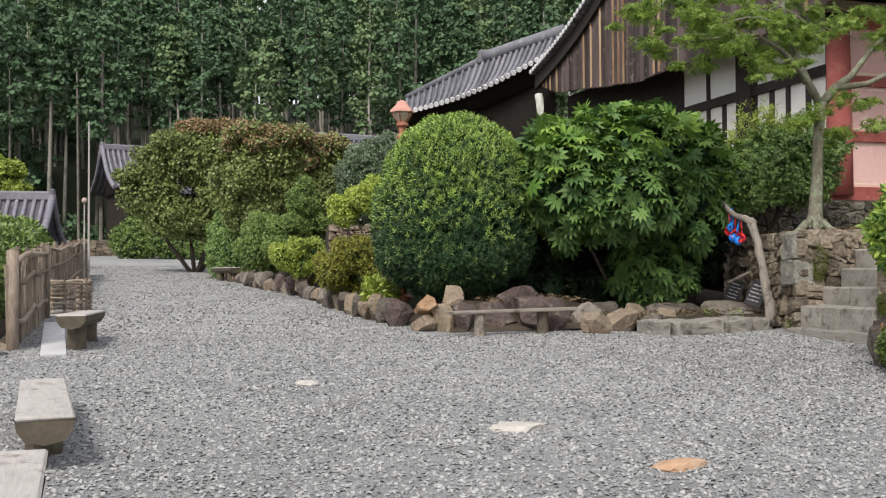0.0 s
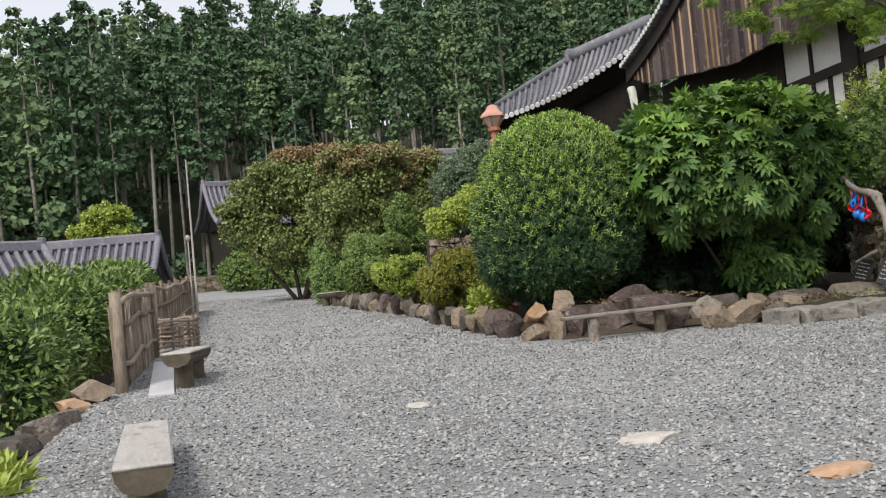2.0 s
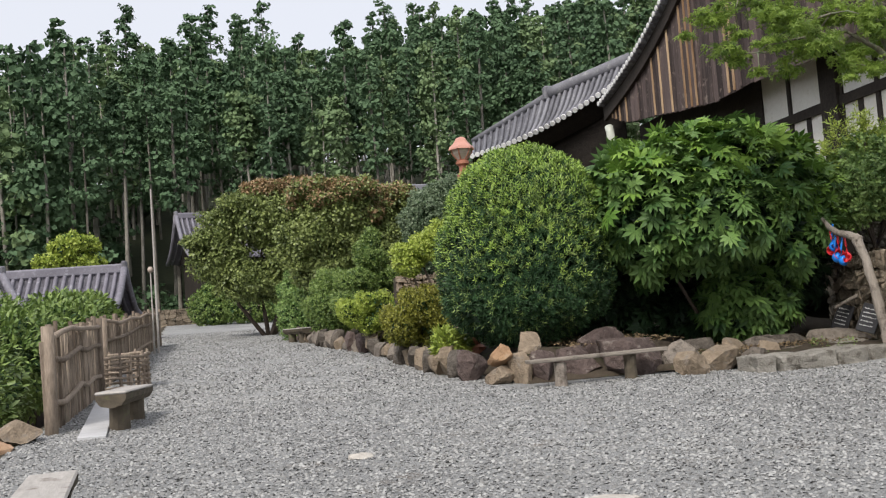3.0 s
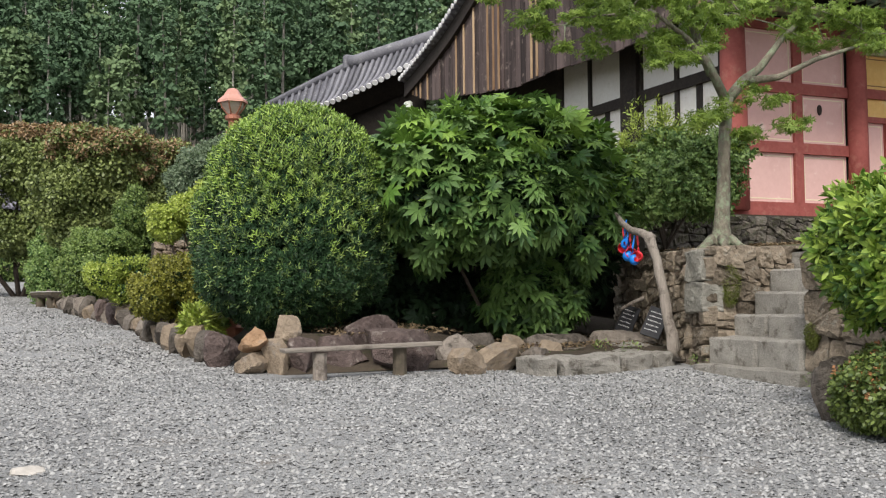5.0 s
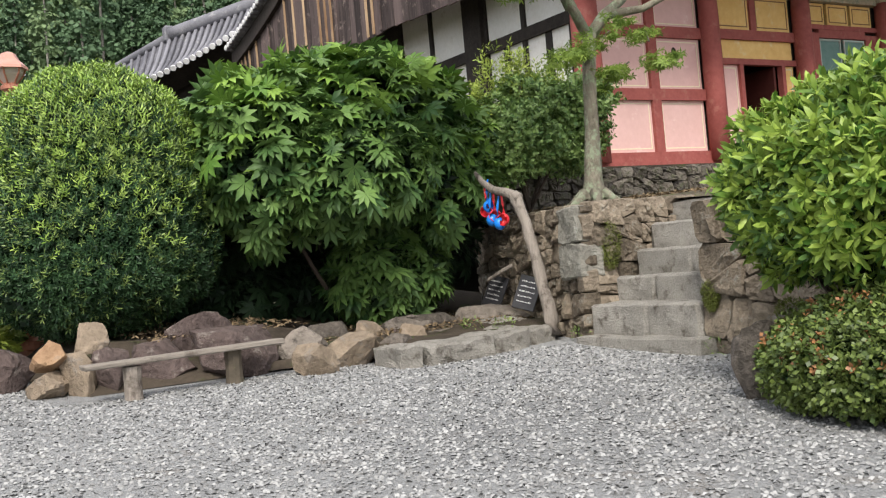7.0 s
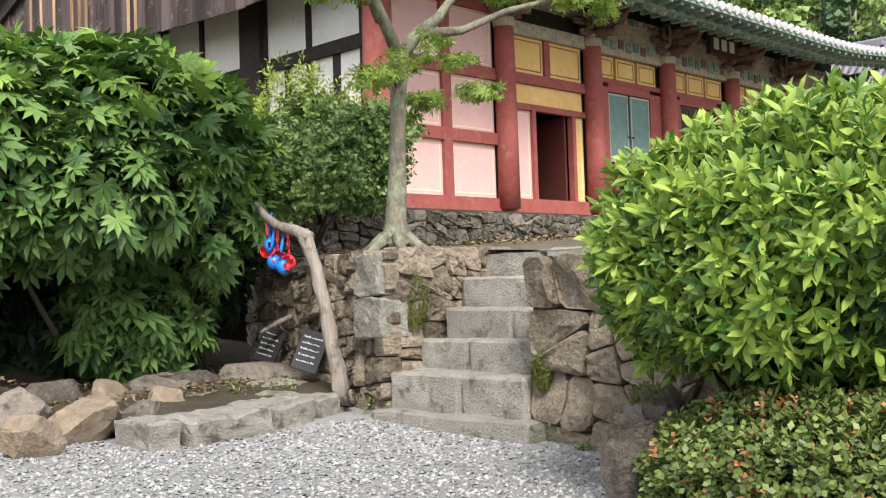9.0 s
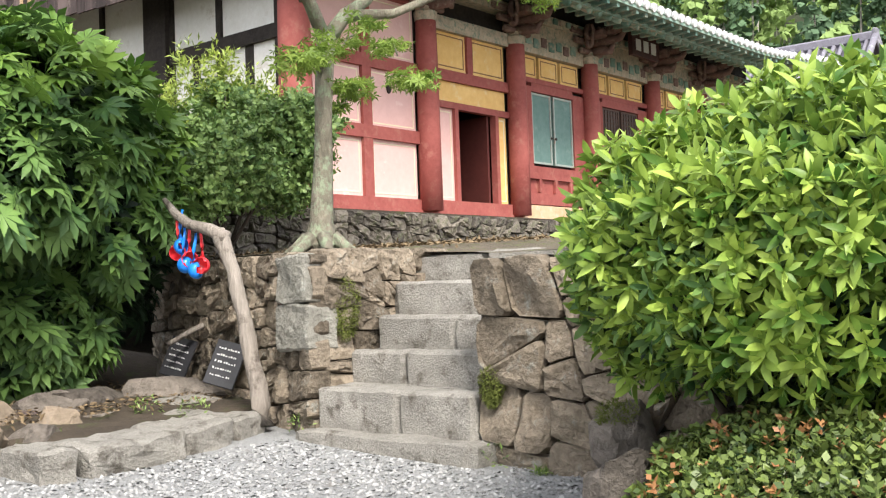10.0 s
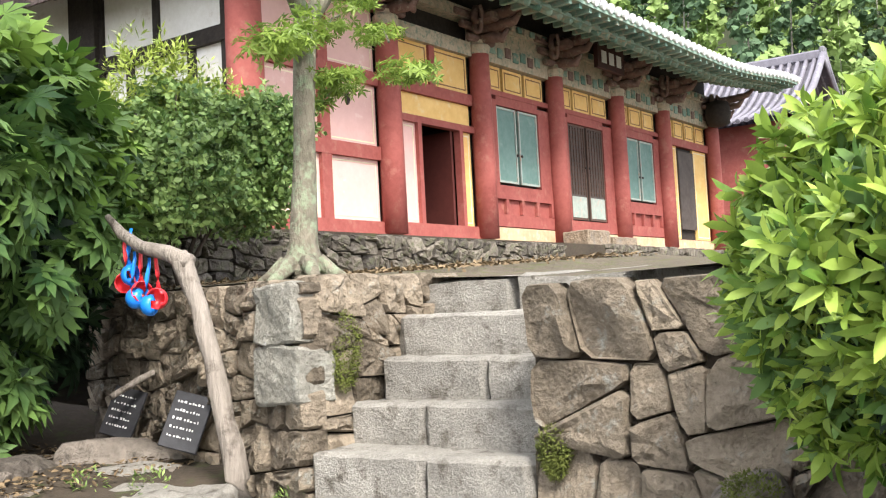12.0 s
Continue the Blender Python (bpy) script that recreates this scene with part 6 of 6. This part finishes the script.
for k in range(6):
    a = k * math.pi / 3
    part("lantern_bar", tube(bmesh.new(), [(0.08 * math.cos(a), 0.08 * math.sin(a), 3.18), (0.155 * math.cos(a), 0.155 * math.sin(a), 3.28), (0.176 * math.cos(a), 0.176 * math.sin(a), 3.345)], [0.012, 0.012, 0.012], 6), COPPER, lamp)
part("hood", lathe(bmesh.new(), [(0.215, 3.34), (0.205, 3.375), (0.125, 3.45), (0.075, 3.53), (0.02, 3.55)], sides=6), COPPER_TOP, lamp, "faceted pinkish hood")

# thin poles with a bulb at the path's end
for x, y, h, r in ((-0.64, 30.0, 4.45, 0.035), (-0.76, 30.1, 2.2, 0.03)):
    tp = thing("thin_pole", "thin bare pole beside the fence", "pole", "poles", at=(x, y, float(yard_z(0, y))))
    part("shaft", tube(bmesh.new(), [(0, 0, -0.2), (0, 0, h)], [r, r * 0.6], 8), BENCHTOP, tp)
    if h < 3:
        part("bulb", lathe(bmesh.new(), [(0.02, h - 0.02), (0.07, h + 0.02), (0.08, h + 0.09), (0.04, h + 0.15)], sides=10), FROSTED, tp, "small round lamp bulb", smooth=True)

# ---- other buildings ----
def tiled_house(label, at, turn, half, depth, wall_h, rise, mat, wall_mat, pitch=0.3, over=0.8, group=""):
    """A small gabled hall with a tiled roof; ridge along its x."""
    ob = thing("tiled_house", label, "house", group, at=at)
    ob.rotation_euler = (0, 0, radians(turn))
    part("wall", box(bmesh.new(), (-half + over, -depth, -2.0), (half - over, depth, wall_h)), wall_mat, ob)
    flat = lambda x: 0.25 * (abs(x) / half) ** 3
    for sgn in (-1, 1):
        tiled_slope(ob, (0, 0, 0), -half, half, (0.0, wall_h + rise), (sgn * (depth + over), wall_h - 0.1), pitch, flat, mat, cap=True, end=TILE_LILAC if mat is TILE_LILAC else LIME)
    part("ridge", box(bmesh.new(), (-half, -0.14, wall_h + rise - 0.05), (half, 0.14, wall_h + rise + 0.32), bevel=0.06), mat, ob)
    for s in (-half, half):
        part("ridge_end", box(bmesh.new(), (s - 0.1, -0.16, wall_h + rise), (s + 0.1, 0.16, wall_h + rise + 0.42), bevel=0.05), TILE, ob)
        for sgn in (-1, 1):
            pts = [(s, slope_pt(q, 0, 0, wall_h + rise, sgn * (depth + over), wall_h - 0.1)[0], slope_pt(q, 0, 0, wall_h + rise, sgn * (depth + over), wall_h - 0.1)[1] + 0.3 * 1 - 0.1) for q in np.linspace(0, 1, 7)]
            part("verge", tube(bmesh.new(), pts, [0.13] * 7, 8), mat, ob, smooth=True)
        bm = bmesh.new()
        bm.faces.new([bm.verts.new((s * 0.86, -depth, wall_h)), bm.verts.new((s * 0.86, depth, wall_h)), bm.verts.new((s * 0.86, 0, wall_h + rise - 0.4))])
        bmesh.ops.solidify(bm, geom=bm.faces[:], thickness=0.1)
        part("gable", bm, wall_mat, ob)
    return ob


tiled_house("lower hall with a lilac-grey tiled roof below the bank", (-5.3, 41.5, -0.95), -6, 2.9, 2.2, 3.4, 1.7, TILE_LILAC, DARKTIMBER)
tiled_house("lower house with a grey tiled roof below the bank", (-8.0, 33.5, -1.3), 35, 3.0, 2.2, 3.5, 1.5, TILE_LILAC, DARKTIMBER)
tiled_house("small gate hall at the end of the path", (2.8, 65.0, 2.0), 14, 4.3, 2.4, 4.2, 2.6, TILE_LILAC, DARKTIMBER)
# rear wing: one long slope seen beside the gable
wing = thing("rear_hall", "rear hall with a long grey tiled roof and white eave ends", "temple", at=(13.0, 36.0, 0))
W0 = Vector((13.0, 36.0, 0))
E1, E2, R1, R2 = Vector((14.6, 33.9, 9.05)), Vector((10.45, 38.2, 7.45)), Vector((15.9, 35.5, 10.25)), Vector((11.4, 41.5, 8.6))
NOTCH = Vector((13.3, 37.4, 9.45))


def wing_pt(u, s):
    top = R1.lerp(NOTCH, u / 0.55) if u < 0.55 else NOTCH.lerp(R2, (u - 0.55) / 0.45)
    low = E1.lerp(E2, u) - Vector((0, 0, 0.28 * math.sin(math.pi * u)))
    return top.lerp(low, s) - Vector((0, 0, 0.18 * math.sin(math.pi * s))) - W0


bm = bmesh.new()
net = [[bm.verts.new(wing_pt(u, s)) for s in np.linspace(0, 1, 7)] for u in np.linspace(0, 1, 24)]
for a, b in zip(net, net[1:]):
    for k in range(6):
        bm.faces.new((a[k], b[k], b[k + 1], a[k + 1]))
part("pan_tiles", bm, TILE, wing)
for i in range(27):
    u = i / 26
    pts = [wing_pt(u, s) + Vector((0, 0, 0.05)) for s in np.linspace(0, 1, 7)]
    rib = part("cover_tile", tube(bmesh.new(), pts, [0.075] * 7, 6), TILE, wing, smooth=True)
    part("eave_end_tile", tube(bmesh.new(), [pts[-1], pts[-1] + (pts[-1] - pts[-2]).normalized() * 0.05], [0.1, 0.095], 8), LIME, rib)
part("ridge", tube(bmesh.new(), [wing_pt(u, 0) + Vector((0, 0, 0.12)) for u in np.linspace(0, 0.54, 8)], [0.24] * 8, 8), TILE, wing, smooth=True)
part("ridge_end", box(bmesh.new(), tuple(NOTCH - W0 - Vector((0.16, 0.16, 0.1))), tuple(NOTCH - W0 + Vector((0.16, 0.16, 0.42))), bevel=0.05), TILE, wing)
part("hip_ridge", tube(bmesh.new(), [wing_pt(u, 0) + Vector((0, 0, 0.06)) for u in np.linspace(0.56, 1, 8)], [0.15] * 8, 8), TILE, wing, smooth=True)
bm = bmesh.new()
for u0 in (0.0,):
    top = [bm.verts.new(wing_pt(u, 0.96) - Vector((0, 0, 0.05))) for u in np.linspace(0, 1, 12)]
    low = [bm.verts.new(wing_pt(u, 0.6) * 1.0 - Vector((0, 0, 0.9))) for u in np.linspace(0, 1, 12)]
    for k in range(11):
        bm.faces.new((top[k], top[k + 1], low[k + 1], low[k]))
bmesh.ops.solidify(bm, geom=bm.faces[:], thickness=0.1)
part("eave_underside", bm, DARKTIMBER, wing)
bm = bmesh.new()
a, b = wing_pt(0.0, 0.62), wing_pt(0.97, 0.62)
bm.faces.new([bm.verts.new(p) for p in (a, b, Vector((b.x, b.y, 1.5)), Vector((a.x, a.y, 1.5)))])
bmesh.ops.solidify(bm, geom=bm.faces[:], thickness=0.2)
part("wall", bm, DARKTIMBER, wing)
tiled_house("distant hall with a grey tiled roof", (13.5, 56.0, 2.5), 10, 4.0, 2.5, 4.4, 1.8, TILE, DARKTIMBER)
tiled_house("farther hall with upturned eaves", (43.5, 24.6, 3.0), 90, 6.0, 3.5, 4.5, 2.6, TILE_LILAC, RED)
stone_wall("garden_wall", "low tan stone garden wall with a tiled cap", (4.5, 21.5), (1, 0), 1.7, 0.8, 2.36, 17, mat=ROCK_TAN, course=(0.14, 0.22), width=(0.2, 0.4))
stone_wall("end_wall", "low fieldstone wall closing the path", (-3.0, 62.5), (1, 0), 14, 2.2, 3.4, 18, course=(0.3, 0.4), width=(0.5, 1.1))

# drain pipe at the gable
dp = thing("drain_pipe", "pale curved drain pipe under the eave", "pipe", at=(14.0, 32.0, 6.0))
part("pipe", tube(bmesh.new(), [(0, 1.4, 1.5), (0, 1.3, 1.3), (0, 1.25, 1.0), (0, 1.25, -1.0)], [0.14, 0.14, 0.13, 0.13], 10), PIPE, dp, smooth=True)

# fallen leaves on the court and in the bed
rl = np.random.default_rng(44)
lx, ly = np.concatenate([rl.uniform(11.2, 16, 2600), rl.uniform(5.6, 10.2, 2600)]), np.concatenate([rl.uniform(13.3, 16.6, 2600), rl.uniform(14.4, 16.6, 2600)])
lz = np.array([upper_z(x, y) + 0.03 if x > 11.19 else float(yard_z(0, y)) + (0.43 if x < 7.3 else 0.2) for x, y in zip(lx, ly)])
lv, lf = stamp(LEAF, np.stack([lx, ly, lz], -1), rl.normal(size=(len(lx), 3)) * [1, 1, 0.3], np.array([[0, 0, 1.0]]) + rl.normal(size=(len(lx), 3)) * 0.4, rl.uniform(0.03, 0.075, len(lx)))
tagged(raw_mesh("leaf_litter", lv, lf, LITTER), "dry brown fallen leaves on bare earth", "leaf litter", kind="stuff")

# ---- wooded hillside ----
rng = np.random.default_rng(12)
trunk_v, trunk_f = [], []
leaves_of = {"crowns": ([], []), "pale_crowns": ([], []), "bamboo": ([], [])}
counts = dict.fromkeys(leaves_of, 0)
SIDES = 5
ring = np.array([[math.cos(2 * math.pi * q / SIDES), math.sin(2 * math.pi * q / SIDES)] for q in range(SIDES)])


def add_leaves(kind, points, ways, ups, sizes):
    v, f = stamp(CLUMP, points, ways, ups, sizes)
    leaves_of[kind][0].append(v)
    leaves_of[kind][1].append(f + counts[kind])
    counts[kind] += len(v)


def forest_tree(x, y, h, r, bare, spread, tiers, leaves, size, kind):
    """A slim trunk, bare below, with drooping tufts of leaves in a narrow crown."""
    z = float(ground_z(x, y))
    lean = rng.normal(size=2) * 0.45
    base = sum(len(v) for v in trunk_v)
    for hh in (-0.5, h * 0.5, h * 0.97):
        c = np.array([x, y]) + lean * hh / h
        trunk_v.append(np.column_stack([c + ring * r * (1 - 0.7 * hh / h), np.full(SIDES, z + hh)]))
    for j in range(2):
        for q in range(SIDES):
            trunk_f.append((base + j * SIDES + q, base + j * SIDES + (q + 1) % SIDES, base + (j + 1) * SIDES + (q + 1) % SIDES, base + (j + 1) * SIDES + q))
    t = bare + (1 - bare) * (np.arange(tiers) + rng.random(tiers)) / tiers
    width = (0.25 + spread * (1 - t) ** 0.6 * np.minimum(1, (t - bare) * 5 + 0.35)) * rng.uniform(0.6, 1.25, tiers)
    ang = rng.uniform(0, 2 * math.pi, tiers)
    cen = np.column_stack([x + lean[0] * t + np.cos(ang) * width * 0.75, y + lean[1] * t + np.sin(ang) * width * 0.75, z + t * h - width * 0.15])
    rad = 0.26 * width + 0.3
    out = rng.normal(size=(tiers, leaves, 3))
    out[..., 2] = np.abs(out[..., 2]) * 0.8 - 0.25
    out /= np.linalg.norm(out, axis=2, keepdims=True)
    p = (cen[:, None] + out * (rad[:, None, None] * np.array([1.15, 1.15, 0.7])) * (0.6 + 0.5 * rng.random((tiers, leaves, 1)))).reshape(-1, 3)
    add_leaves(kind, p, rng.normal(size=p.shape) + [0, 0, -0.5], out.reshape(-1, 3) + [0, 0, 0.5], rng.uniform(0.6, 1.3, len(p)) * size)


for k in range(760):
    far = k >= 300
    a = rng.uniform(radians(-36), radians(40))
    d = 61 + 13 * rng.random() if k < 120 else 72 + 14 * rng.random() if not far else 84 + 50 * rng.random()
    x, y = 6 + d * math.sin(a), 4 + d * math.cos(a)
    if y < 67 and x < 24:
        y = 67 + rng.random() * 5
    left = float(smooth01(-4, -22, x))
    h = rng.uniform(13.0, 19.5) * (1 - 0.12 * left - (0.17 if far else 0.0) * float(smooth01(26, 10, x)))
    if not far:
        bare = rng.uniform(0.45, 0.72) if x > -7 else rng.uniform(0.0, 0.22)
        forest_tree(x, y, h, rng.uniform(0.1, 0.2), bare, rng.uniform(1.2, 2.1) if x > -7 else rng.uniform(2.6, 3.5), 30, 32, 0.25 if x > -7 else 0.34, "pale_crowns" if rng.random() < 0.3 else "crowns")
    else:
        forest_tree(x, y, h, rng.uniform(0.1, 0.2), rng.uniform(0.3, 0.55) if x > -4 else rng.uniform(0.05, 0.3), rng.uniform(1.7, 2.5), 24, 28, 0.36, "pale_crowns" if rng.random() < 0.33 else "crowns")
# slope behind the hall: bamboo with some dark trees
for k in range(170):
    a = rng.uniform(radians(40), radians(98))
    d = 62 + 50 * rng.random()
    x, y = 6 + d * math.sin(a), 4 + d * math.cos(a)
    if rng.random() < 0.6:
        forest_tree(x, y, rng.uniform(10, 14), 0.06, 0.0, 2.6, 22, 28, 0.5, "bamboo")
    else:
        forest_tree(x, y, rng.uniform(11, 16), 0.15, 0.1, 3.0, 24, 28, 0.48, "crowns")
# undergrowth at the wood's edge
for k in range(110):
    a = rng.uniform(radians(-36), radians(40))
    x, y = 6 + 66 * math.sin(a) + rng.normal() * 3, 66.5 + rng.random() * 6 if a < radians(16) else 4 + 64 * math.cos(a) + rng.random() * 6
    z, w, h = float(ground_z(x, y)), rng.uniform(1.0, 2.0), rng.uniform(0.8, 2.2)
    out = rng.normal(size=(260, 3))
    out[:, 2] = np.abs(out[:, 2])
    out /= np.linalg.norm(out, axis=1, keepdims=True)
    p = np.array([x, y, z]) + out * [w, w, h] * (0.7 + 0.35 * rng.random((260, 1)))
    add_leaves("pale_crowns" if rng.random() < 0.2 else "crowns", p, rng.normal(size=p.shape), out + [0, 0, 0.35], rng.uniform(0.15, 0.36, 260))
wood = thing("forest", "dense hillside wood of tall slim trees with bare pale trunks", "forest", kind="stuff", at=(0, 0, 0))
raw_mesh("trunks", np.concatenate(trunk_v), np.array(trunk_f), TRUNK, wood)
for kind, mat in (("crowns", CONIFER), ("pale_crowns", CONIFER_PALE), ("bamboo", BAMBOO)):
    raw_mesh(kind, np.concatenate(leaves_of[kind][0]), np.concatenate(leaves_of[kind][1]), mat, wood)
